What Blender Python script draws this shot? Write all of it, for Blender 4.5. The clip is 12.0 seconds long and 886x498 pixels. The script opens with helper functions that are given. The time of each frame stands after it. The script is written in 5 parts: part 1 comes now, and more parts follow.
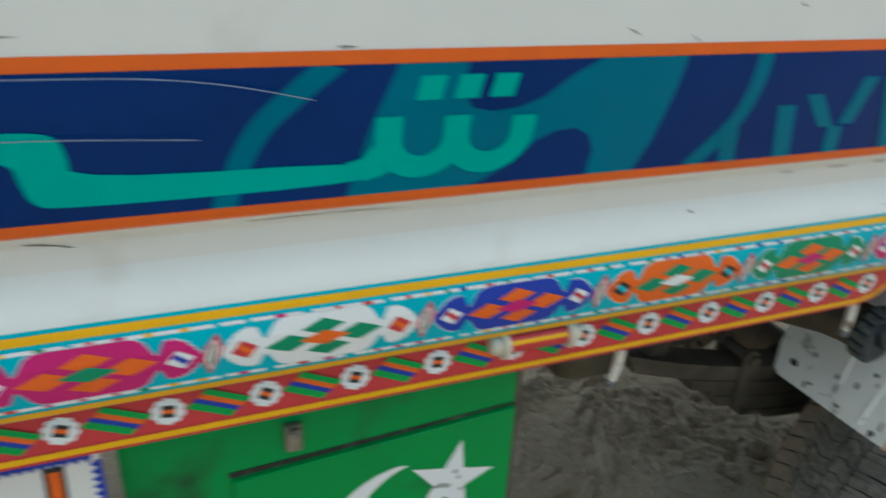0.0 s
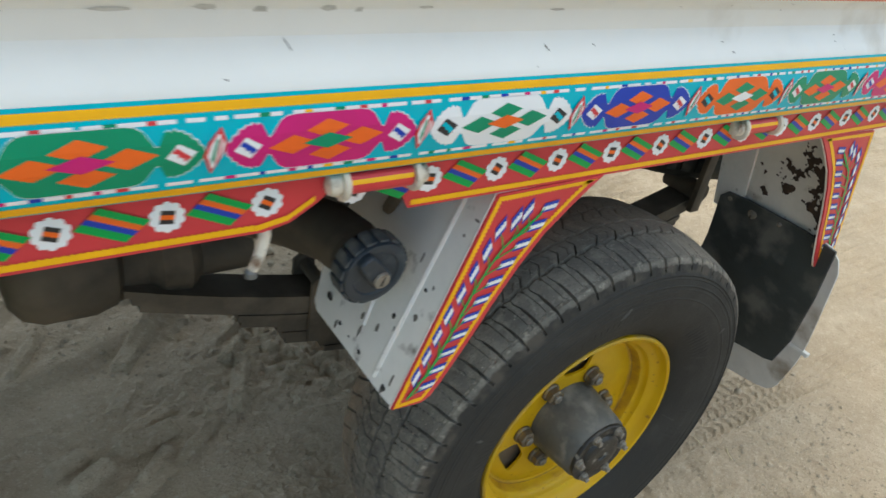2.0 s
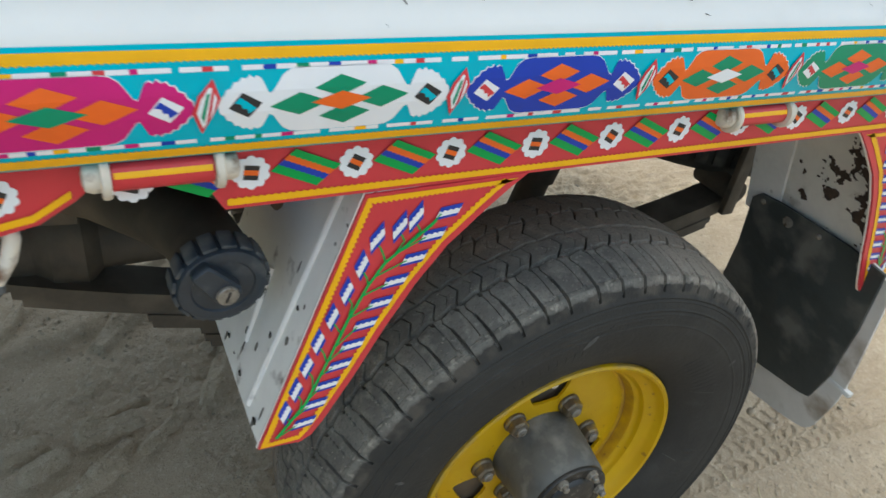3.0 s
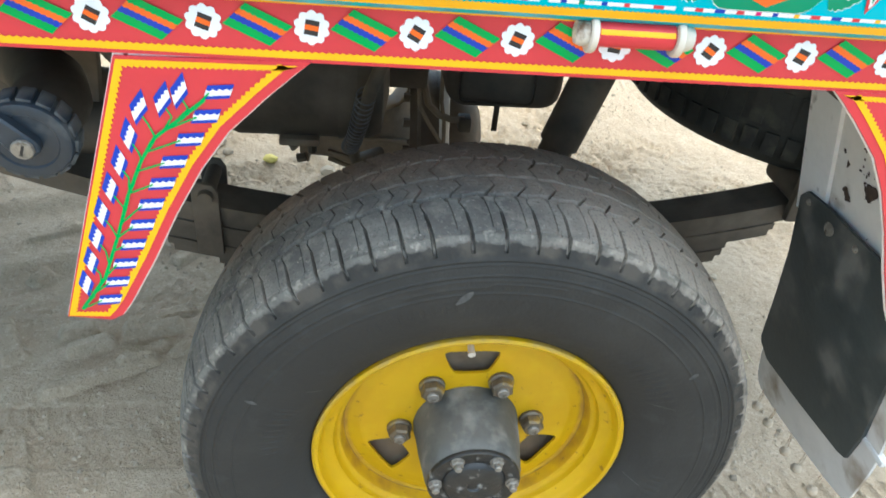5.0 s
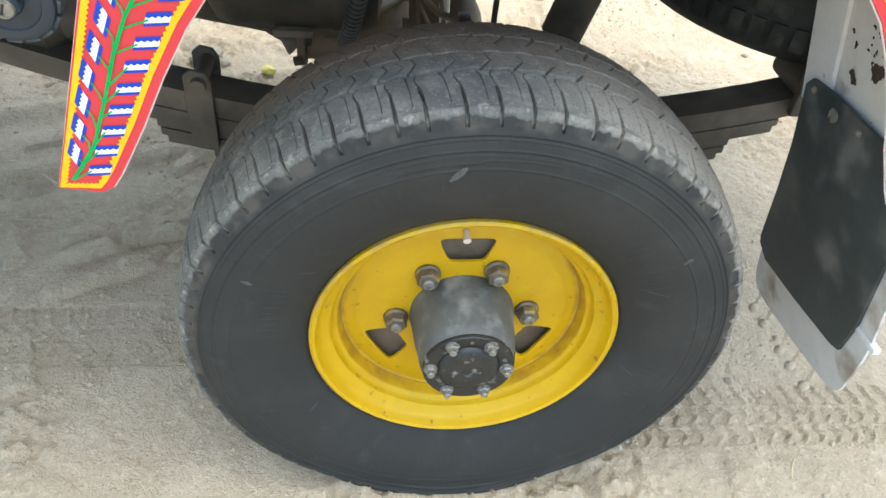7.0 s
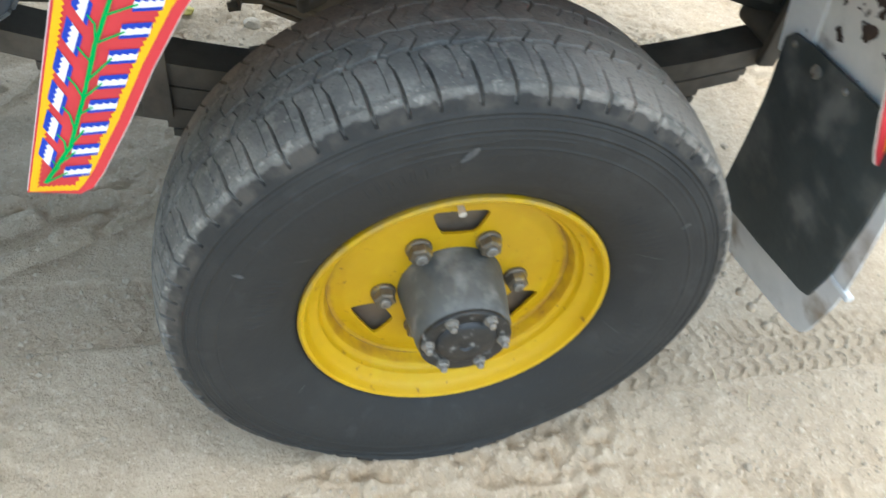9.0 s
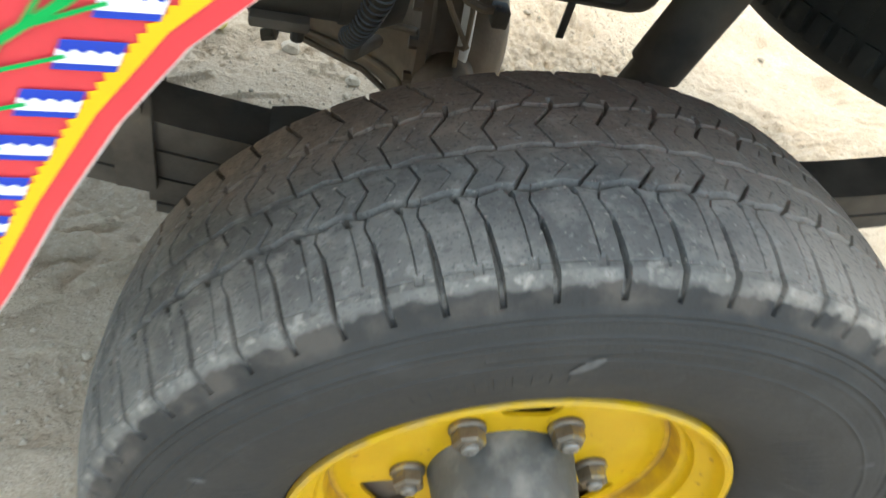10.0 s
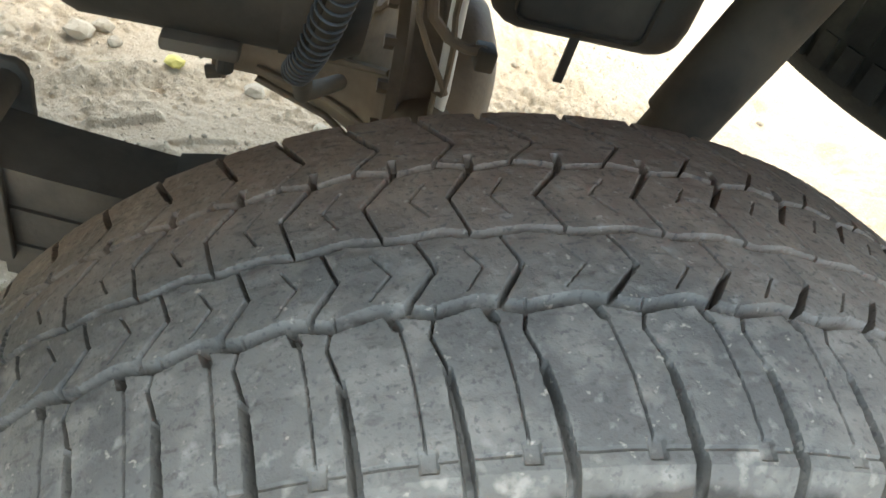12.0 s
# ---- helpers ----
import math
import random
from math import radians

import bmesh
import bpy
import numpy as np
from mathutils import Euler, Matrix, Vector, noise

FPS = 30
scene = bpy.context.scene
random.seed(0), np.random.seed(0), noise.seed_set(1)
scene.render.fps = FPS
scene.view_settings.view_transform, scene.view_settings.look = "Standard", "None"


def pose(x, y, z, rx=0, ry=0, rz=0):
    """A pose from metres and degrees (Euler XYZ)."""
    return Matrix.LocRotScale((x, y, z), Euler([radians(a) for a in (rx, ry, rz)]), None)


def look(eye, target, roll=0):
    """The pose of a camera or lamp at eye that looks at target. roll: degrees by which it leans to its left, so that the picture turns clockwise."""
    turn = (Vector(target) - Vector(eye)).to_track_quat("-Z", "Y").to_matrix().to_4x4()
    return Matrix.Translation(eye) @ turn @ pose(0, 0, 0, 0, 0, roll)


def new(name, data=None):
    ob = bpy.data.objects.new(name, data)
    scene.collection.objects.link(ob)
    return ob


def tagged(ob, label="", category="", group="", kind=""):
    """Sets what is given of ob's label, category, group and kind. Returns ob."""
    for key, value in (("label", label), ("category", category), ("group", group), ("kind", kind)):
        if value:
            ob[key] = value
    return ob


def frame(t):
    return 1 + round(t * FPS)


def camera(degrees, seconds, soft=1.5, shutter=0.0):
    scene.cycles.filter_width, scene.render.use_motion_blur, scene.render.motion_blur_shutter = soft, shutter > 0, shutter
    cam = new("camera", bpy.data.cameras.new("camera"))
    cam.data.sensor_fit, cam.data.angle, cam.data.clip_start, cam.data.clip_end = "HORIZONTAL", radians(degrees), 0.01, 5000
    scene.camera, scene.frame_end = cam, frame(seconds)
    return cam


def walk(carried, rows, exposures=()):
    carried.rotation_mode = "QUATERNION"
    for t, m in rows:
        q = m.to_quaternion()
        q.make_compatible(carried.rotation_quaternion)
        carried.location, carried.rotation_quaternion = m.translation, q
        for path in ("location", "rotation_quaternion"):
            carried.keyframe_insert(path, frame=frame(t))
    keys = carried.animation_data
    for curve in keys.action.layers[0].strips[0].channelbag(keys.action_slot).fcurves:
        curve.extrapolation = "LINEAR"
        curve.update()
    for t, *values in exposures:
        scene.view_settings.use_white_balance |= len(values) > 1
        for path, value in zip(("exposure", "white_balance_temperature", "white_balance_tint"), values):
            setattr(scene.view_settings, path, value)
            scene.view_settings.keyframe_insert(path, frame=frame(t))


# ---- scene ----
cam = camera(63.13, 12.0, shutter=0.35)
PATH = [
    (0, (-1.47, -0.562, 1.396), (-0.774, 1.105, 0.539), 3.0),
    (0.5, (-1.316, -0.577, 1.369), (-0.31, 0.887, 0.449), 3.8),
    (1, (-1.189, -0.605, 1.359), (-0.116, 0.803, 0.428), 4.2),
    (1.5, (-1.023, -0.569, 1.325), (0.056, 0.784, 0.323), 9.6),
    (2, (-0.853, -0.528, 1.306), (0.206, 0.803, 0.254), 10.8),
    (2.5, (-0.695, -0.491, 1.292), (0.284, 0.844, 0.171), 10.4),
    (2.7, (-0.654, -0.483, 1.283), (0.285, 0.874, 0.152), 9.9),
    (4.3, (-0.219, -0.557, 1.206), (0.043, 1.075, 0.081), 6.7),
    (4.5, (-0.202, -0.563, 1.204), (0.037, 1.055, 0.053), 6.2),
    (5, (-0.168, -0.596, 1.199), (0.075, 0.995, 0.013), 6.5),
    (5.5, (-0.156, -0.6165, 1.171), (-0.028, 0.149, 0.5425), 5.55),
    (6, (-0.152, -0.625, 1.155), (-0.032, 0.121, 0.502), 6.4),
    (6.5, (-0.1523, -0.629, 1.1457), (-0.0422, 0.107, 0.4805), 6.8),
    (7, (-0.1538, -0.6325, 1.1448), (-0.0372, 0.106, 0.4825), 6.9),
    (7.2, (-0.1527, -0.6307, 1.146), (-0.0318, 0.1063, 0.4825), 7.1),
    (8.8, (-0.2127, -0.6041, 1.1685), (-0.0361, 0.068, 0.4495), 5.67),
    (9, (-0.2589, -0.5447, 1.1524), (-0.018, 0.104, 0.4305), 11.93),
    (9.5, (-0.2861, -0.4101, 1.1295), (-0.0576, 0.241, 0.4058), 14.29),
    (10, (-0.2449, -0.2401, 1.0372), (-0.023, 0.4337, 0.3324), 18.14),
    (10.5, (-0.2041, -0.1286, 0.9637), (0.0264, 0.5726, 0.289), 20.72),
    (11, (-0.1852, -0.0887, 0.9386), (0.0576, 0.6203, 0.2765), 22.58),
    (11.5, (-0.1839, -0.0816, 0.9382), (0.0479, 0.6224, 0.2668), 21.53),
    (12, (-0.1885, -0.0841, 0.932), (0.0501, 0.64, 0.2849), 19.86),
]
walk(cam, [(t, look(eye, target, roll)) for t, eye, target, roll in PATH],
     [(0, 0.9, 6500, -8), (0.6, 1.15, 6700, -6), (1.5, 1.4, 6600, -5), (2.0, 1.23, 6550, -4), (2.7, 1.22, 6500, -3),
      (4.3, 2.04, 6100, -4), (7.2, 2.4, 6100, -3), (9.0, 2.24, 6000, -3),
      (11, 2.84, 6500, -3), (12, 2.88, 6450, -3)])

# ---- light ----
world = bpy.data.worlds.new("world")
scene.world = world
world.use_nodes = True
sky = world.node_tree.nodes.new("ShaderNodeTexSky")
sky.sky_type, sky.sun_disc = "NISHITA", False
sky.sun_elevation, sky.sun_rotation = radians(84), radians(60)
sky.air_density, sky.dust_density, sky.ozone_density = 0.8, 3.0, 1.0
world.node_tree.links.new(sky.outputs[0], world.node_tree.nodes["Background"].inputs[0])
world.node_tree.nodes["Background"].inputs[1].default_value = 0.12
sun_data = bpy.data.lights.new("sun", "SUN")
sun_data.energy, sun_data.angle, sun_data.color = 0.75, radians(125), (1.0, 0.985, 0.96)
sun = new("sun", sun_data)
sun.matrix_world = look((0.09, 0.05, 1.0), (0, 0, 0))

# ---- helpers of this scene ----
WORLD = {}


def thing(name, x, y, z, label, category, group=""):
    """An empty at the base of a thing."""
    ob = new(name)
    ob.empty_display_size = 0.05
    ob.matrix_basis = Matrix.Translation((x, y, z))
    WORLD[ob] = ob.matrix_basis.copy()
    return tagged(ob, label, category, group)


def part(name, mesh, materials, parent, label="", at=None, kind=""):
    """One mesh object under a thing or a part, with its vertices in the world's metres, or placed by at."""
    if isinstance(mesh, bmesh.types.BMesh):
        data = bpy.data.meshes.new(name)
        mesh.to_mesh(data)
        mesh.free()
        mesh = data
    if not mesh.materials:
        for m in materials if isinstance(materials, (list, tuple)) else [materials]:
            mesh.materials.append(m)
    ob = new(name, mesh)
    basis = at or Matrix()
    if parent:
        ob.parent = parent
        ob.matrix_parent_inverse = WORLD[parent].inverted()
    ob.matrix_basis = basis
    WORLD[ob] = basis.copy()
    return tagged(ob, label, kind=kind)


def smooth(bm, angle=35):
    for f in bm.faces:
        f.smooth = True
    for e in bm.edges:
        if len(e.link_faces) == 2 and e.calc_face_angle(0) > radians(angle):
            e.smooth = False
    return bm


def box(x0, x1, y0, y1, z0, z1, bevel=0.0, seg=2):
    bm = bmesh.new()
    bmesh.ops.create_cube(bm, size=1)
    for v in bm.verts:
        v.co = Vector(((x0 + x1) / 2 + v.co.x * (x1 - x0), (y0 + y1) / 2 + v.co.y * (y1 - y0), (z0 + z1) / 2 + v.co.z * (z1 - z0)))
    if bevel:
        bmesh.ops.bevel(bm, geom=bm.edges[:], offset=bevel, segments=seg, affect="EDGES", profile=0.5)
    return smooth(bm)


def prism(poly, y0, y1, bevel=0.0):
    """A plate with an outline of (x, z) from y0 to y1."""
    bm = bmesh.new()
    f = bm.faces.new([bm.verts.new((x, y0, z)) for x, z in poly])
    ext = bmesh.ops.extrude_face_region(bm, geom=[f])
    bmesh.ops.translate(bm, vec=(0, y1 - y0, 0), verts=[v for v in ext["geom"] if isinstance(v, bmesh.types.BMVert)])
    bmesh.ops.recalc_face_normals(bm, faces=bm.faces[:])
    if bevel:
        bmesh.ops.bevel(bm, geom=bm.edges[:], offset=bevel, segments=1, affect="EDGES")
    return smooth(bm)


def lathe(profile, n=48, axis="y", centre=(0, 0, 0), closed=False):
    """A body of (radius, along) turned round an axis."""
    bm = bmesh.new()
    rings = []
    for r, a in profile:
        ring = []
        for k in range(n):
            t = 2 * math.pi * k / n
            c, s = r * math.cos(t), r * math.sin(t)
            p = {"y": (c, a, s), "x": (a, c, s), "z": (c, s, a)}[axis]
            ring.append(bm.verts.new(Vector(centre) + Vector(p)))
        rings.append(ring)
    pairs = list(zip(rings, rings[1:])) + ([(rings[-1], rings[0])] if closed else [])
    for a, b in pairs:
        for k in range(n):
            bm.faces.new((a[k], a[(k + 1) % n], b[(k + 1) % n], b[k]))
    if not closed:
        bm.faces.new(rings[0])
        bm.faces.new(rings[-1])
    bmesh.ops.recalc_face_normals(bm, faces=bm.faces[:])
    return smooth(bm)


def tube(points, r, n=10, cap=True):
    """A round bar along points; r may be a list."""
    bm = bmesh.new()
    pts = [Vector(p) for p in points]
    rs = r if isinstance(r, (list, tuple)) else [r] * len(pts)
    rings, side = [], None
    for i, p in enumerate(pts):
        d = (pts[min(i + 1, len(pts) - 1)] - pts[max(i - 1, 0)]).normalized()
        if side is None:
            side = d.orthogonal().normalized()
        side = (side - d * side.dot(d)).normalized()
        up = d.cross(side)
        rings.append([bm.verts.new(p + rs[i] * (side * math.cos(2 * math.pi * k / n) + up * math.sin(2 * math.pi * k / n))) for k in range(n)])
    for a, b in zip(rings, rings[1:]):
        for k in range(n):
            bm.faces.new((a[k], a[(k + 1) % n], b[(k + 1) % n], b[k]))
    if cap:
        bm.faces.new(rings[0])
        bm.faces.new(rings[-1])
    bmesh.ops.recalc_face_normals(bm, faces=bm.faces[:])
    return smooth(bm)


def sweep(section, x0, x1, n=1):
    """An open sheet with a section of (y, z) along x."""
    bm = bmesh.new()
    rows = [[bm.verts.new((x0 + (x1 - x0) * i / n, y, z)) for y, z in section] for i in range(n + 1)]
    for a, b in zip(rows, rows[1:]):
        for k in range(len(section) - 1):
            bm.faces.new((a[k], b[k], b[k + 1], a[k + 1]))
    return smooth(bm, 60)


def join(*bms):
    """Several bmeshes as one."""
    out = bmesh.new()
    for bm in bms:
        me = bpy.data.meshes.new("tmp")
        bm.to_mesh(me)
        bm.free()
        out.from_mesh(me)
        bpy.data.meshes.remove(me)
    return out


# ---- materials ----
def material(name, colour, rough=0.5, metal=0.0, vary=0.12, scale=30.0, dirt=None, dirt_amount=0.0, dirt_scale=9.0, bump=0.0, bump_scale=200.0, coat=0.0, per_piece=0.0, gloss=0.5):
    """Paint, rubber, metal or soil: a base colour with fine and coarse variation, dirt patches and a fine relief."""
    m = bpy.data.materials.new(name)
    m.use_nodes = True
    nt = m.node_tree
    N, L = nt.nodes, nt.links
    b = N["Principled BSDF"]
    geo = N.new("ShaderNodeTexCoord")

    def noise_node(sc, detail=6.0):
        n = N.new("ShaderNodeTexNoise")
        n.inputs["Scale"].default_value, n.inputs["Detail"].default_value = sc, detail
        L.new(geo.outputs["Object"], n.inputs["Vector"])
        return n

    def ramp(node, lo, hi):
        r = N.new("ShaderNodeMapRange")
        r.inputs["From Min"].default_value, r.inputs["From Max"].default_value = lo, hi
        L.new(node.outputs[0], r.inputs["Value"])
        return r

    def mix(fac, a, c, mode="MIX"):
        x = N.new("ShaderNodeMix")
        x.data_type, x.blend_type = "RGBA", mode
        for sock, val in ((x.inputs[0], fac), (x.inputs[6], a), (x.inputs[7], c)):
            if hasattr(val, "outputs"):
                L.new(val.outputs[0], sock)
            elif isinstance(val, bpy.types.NodeSocket):
                L.new(val, sock)
            else:
                sock.default_value = val
        return x.outputs[2]

    base = (*colour, 1)
    dark = (*[c * (1 - vary) for c in colour], 1)
    light = (*[min(1, c * (1 + vary)) for c in colour], 1)
    col = mix(ramp(noise_node(scale), 0.3, 0.7), dark, light)
    col = mix(ramp(noise_node(scale * 7), 0.35, 0.75), col, mix(0.5, col, light))
    if per_piece:
        info = N.new("ShaderNodeObjectInfo")
        r = N.new("ShaderNodeMapRange")
        r.inputs["To Min"].default_value, r.inputs["To Max"].default_value = 1 - per_piece, 1 + per_piece
        L.new(info.outputs["Random"], r.inputs["Value"])
        hs = N.new("ShaderNodeHueSaturation")
        L.new(r.outputs[0], hs.inputs["Value"])
        L.new(col, hs.inputs["Color"])
        col = hs.outputs[0]
    rough_in = b.inputs["Roughness"]
    rough_in.default_value = rough
    if dirt:
        d = ramp(noise_node(dirt_scale, 9.0), 0.66 - 0.32 * dirt_amount, 0.80 - 0.25 * dirt_amount)
        col = mix(d, col, (*dirt, 1))
        rr = N.new("ShaderNodeMapRange")
        rr.inputs["To Min"].default_value, rr.inputs["To Max"].default_value = rough, 0.9
        L.new(d.outputs[0], rr.inputs["Value"])
        L.new(rr.outputs[0], rough_in)
    L.new(col, b.inputs["Base Color"])
    b.inputs["Metallic"].default_value = metal
    b.inputs["Coat Weight"].default_value = coat
    b.inputs["Specular IOR Level"].default_value = gloss
    if bump:
        bp = N.new("ShaderNodeBump")
        bp.inputs["Strength"].default_value, bp.inputs["Distance"].default_value = bump, 0.002
        L.new(noise_node(bump_scale, 8.0).outputs[0], bp.inputs["Height"])
        L.new(bp.outputs[0], b.inputs["Normal"])
    return m


DUST = (0.30, 0.25, 0.19)
WHITE = material("white_paint", (0.78, 0.77, 0.73), 0.38, vary=0.03, scale=6, dirt=(0.55, 0.5, 0.42), dirt_amount=0.25, dirt_scale=5, bump=0.05, bump_scale=60)
CHIPPED = material("chipped_white_paint", (0.80, 0.79, 0.75), 0.5, vary=0.06, scale=12, dirt=(0.10, 0.07, 0.05), dirt_amount=0.12, dirt_scale=26, bump=0.1)
RUSTED = material("rusted_white_paint", (0.71, 0.69, 0.63), 0.55, vary=0.08, scale=12, dirt=(0.30, 0.25, 0.19), dirt_amount=0.2, dirt_scale=16, bump=0.15)
RED = material("red_vinyl", (0.59, 0.040, 0.050), 0.33, vary=0.06, scale=20, gloss=0.3, coat=0.15)
YELLOW = material("yellow_vinyl", (0.88, 0.45, 0.005), 0.35, vary=0.06, scale=20, gloss=0.3, coat=0.15)
ORANGE = material("orange_vinyl", (0.80, 0.13, 0.012), 0.35, vary=0.07, scale=20, gloss=0.3, coat=0.15)
TEAL = material("teal_vinyl", (0.0, 0.44, 0.55), 0.3, vary=0.08, scale=15, gloss=0.3, coat=0.2)
GREEN = material("green_vinyl", (0.002, 0.25, 0.12), 0.33, vary=0.08, scale=20, gloss=0.3, coat=0.15)
BLUE = material("blue_vinyl", (0.006, 0.04, 0.38), 0.33, vary=0.08, scale=20, gloss=0.3, coat=0.15)
MAGENTA = material("magenta_vinyl", (0.56, 0.006, 0.16), 0.33, vary=0.08, scale=20, gloss=0.3, coat=0.15)
WHITEV = material("white_vinyl", (0.80, 0.80, 0.80), 0.35, vary=0.03, scale=20, gloss=0.3, coat=0.15)
BLACKV = material("black_vinyl", (0.015, 0.015, 0.018), 0.4, vary=0.1, scale=20)
NAVY = material("navy_sticker", (0.001, 0.030, 0.165), 0.22, vary=0.14, scale=8, gloss=0.12)
PETROL = material("petrol_blue_sticker", (0.001, 0.165, 0.265), 0.22, vary=0.08, scale=8, gloss=0.12)
AQUA = material("aqua_sticker", (0.002, 0.44, 0.37), 0.25, vary=0.06, scale=8, gloss=0.12)


def mixed(name, build, rough=0.9, gloss=0.25, bumps=()):
    """A material whose colour is stacked up by build(stack): each layer a colour laid on by a mask."""
    m = bpy.data.materials.new(name)
    m.use_nodes = True
    N, L = m.node_tree.nodes, m.node_tree.links
    b = N["Principled BSDF"]
    b.inputs["Roughness"].default_value, b.inputs["Specular IOR Level"].default_value = rough, gloss
    tc = N.new("ShaderNodeTexCoord")

    class Stack:
        colour = None

        def noise(self, sc, detail=5.0, squash=None):
            n = N.new("ShaderNodeTexNoise")
            n.inputs["Scale"].default_value, n.inputs["Detail"].default_value = sc, detail
            src = tc.outputs["Object"]
            if squash:
                mp = N.new("ShaderNodeMapping")
                mp.inputs["Scale"].default_value = squash
                L.new(src, mp.inputs["Vector"])
                src = mp.outputs[0]
            L.new(src, n.inputs["Vector"])
            return n.outputs[0]

        def calc(self, op, a, c=0.0, d=0.0):
            n = N.new("ShaderNodeMath")
            n.operation = op
            for k, v in enumerate((a, c, d)):
                if isinstance(v, bpy.types.NodeSocket):
                    L.new(v, n.inputs[k])
                else:
                    n.inputs[k].default_value = v
            return n.outputs[0]

        def step(self, v, lo, hi, amount=1.0):
            r = N.new("ShaderNodeMapRange")
            r.inputs["From Min"].default_value, r.inputs["From Max"].default_value, r.inputs["To Max"].default_value = lo, hi, amount
            L.new(v, r.inputs["Value"])
            return r.outputs[0]

        def xyz(self):
            sp = N.new("ShaderNodeSeparateXYZ")
            L.new(tc.outputs["Object"], sp.inputs[0])
            return sp.outputs

        def lay(self, colour, mask=None):
            x = N.new("ShaderNodeMix")
            x.data_type = "RGBA"
            if mask is None:
                x.inputs[0].default_value = 1.0
            else:
                L.new(mask, x.inputs[0])
            if self.colour:
                L.new(self.colour, x.inputs[6])
            x.inputs[7].default_value = (*colour, 1)
            self.colour = x.outputs[2]

    st = Stack()
    build(st)
    L.new(st.colour, b.inputs["Base Color"])
    last = None
    for sc, strength, dist in bumps:
        bp = N.new("ShaderNodeBump")
        bp.inputs["Strength"].default_value, bp.inputs["Distance"].default_value = strength, dist
        L.new(st.noise(sc, 7.0), bp.inputs["Height"])
        if last:
            L.new(last, bp.inputs["Normal"])
        last = bp.outputs[0]
    if last:
        L.new(last, b.inputs["Normal"])
    return m


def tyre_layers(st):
    """Dark wall, grey dusty tread, brown dust towards the inner ribs, light painted on towards +x, pale scuffs along
    the shoulder.
    """
    x, y, z = st.xyz()
    zz = st.calc("SUBTRACT", z, 0.366)
    radius = st.calc("SQRT", st.calc("ADD", st.calc("MULTIPLY", x, x), st.calc("MULTIPLY", zz, zz)))
    wob = st.calc("ADD", st.calc("MULTIPLY", st.noise(70, 6), 0.007), st.calc("MULTIPLY", st.noise(18), 0.005))
    out = st.calc("ADD", radius, wob)
    st.lay((0.032, 0.0308, 0.0275))
    st.lay((0.043, 0.0410, 0.0362), st.step(st.noise(9), 0.45, 0.7))
    st.lay((0.052, 0.0505, 0.047), st.step(st.noise(26, 8), 0.60, 0.72, 0.55))
    edge = st.step(st.calc("ADD", y, st.calc("MULTIPLY", st.noise(60, 7), 0.008)), 0.0275, 0.0305)
    st.lay((0.085, 0.074, 0.060), st.calc("MULTIPLY", st.step(out, 0.369, 0.376), st.step(st.noise(33, 8), 0.42, 0.62, 0.8)))
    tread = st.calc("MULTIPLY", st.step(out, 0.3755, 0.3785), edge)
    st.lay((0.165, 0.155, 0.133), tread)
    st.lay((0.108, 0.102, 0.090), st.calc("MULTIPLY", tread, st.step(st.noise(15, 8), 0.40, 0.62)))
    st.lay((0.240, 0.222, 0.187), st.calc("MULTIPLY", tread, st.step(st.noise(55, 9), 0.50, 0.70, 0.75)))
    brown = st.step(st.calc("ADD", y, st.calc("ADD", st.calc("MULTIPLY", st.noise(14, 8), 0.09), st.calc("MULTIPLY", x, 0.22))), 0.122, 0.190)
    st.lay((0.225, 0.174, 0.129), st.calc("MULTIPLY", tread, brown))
    # dusty tread brightened towards +x: light on that side put into the colour
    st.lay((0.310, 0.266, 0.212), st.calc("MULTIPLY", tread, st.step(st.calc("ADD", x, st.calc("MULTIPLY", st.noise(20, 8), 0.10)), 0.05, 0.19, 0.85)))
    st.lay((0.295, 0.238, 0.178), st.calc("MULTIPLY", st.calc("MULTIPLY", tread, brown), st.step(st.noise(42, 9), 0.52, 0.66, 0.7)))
    st.lay((0.319, 0.299, 0.259), st.calc("MULTIPLY", tread, st.step(st.noise(120, 9), 0.60, 0.74, 0.55)))
    st.lay((0.070, 0.066, 0.060), st.calc("MULTIPLY", tread, st.step(st.noise(380, 6), 0.56, 0.68, 0.6)))
    st.lay((0.400, 0.360, 0.290), st.calc("MULTIPLY", tread, st.step(st.noise(210, 5), 0.66, 0.73, 0.7)))
    st.lay((0.075, 0.066, 0.056), st.calc("MULTIPLY", tread, st.step(st.noise(85, 9, (1, 3, 1)), 0.60, 0.70, 0.55)))
    st.lay((0.110, 0.102, 0.086), st.calc("MULTIPLY", st.calc("MULTIPLY", tread, st.step(y, 0.0385, 0.0340)), st.step(st.noise(48, 9), 0.42, 0.60, 0.8)))
    st.lay((0.33, 0.30, 0.25), st.calc("MULTIPLY", st.calc("MULTIPLY", tread, st.step(y, 0.037, 0.034)), st.step(st.noise(95, 9), 0.56, 0.68, 0.7)))


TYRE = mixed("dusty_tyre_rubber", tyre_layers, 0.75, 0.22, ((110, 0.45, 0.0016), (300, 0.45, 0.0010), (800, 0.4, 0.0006)))


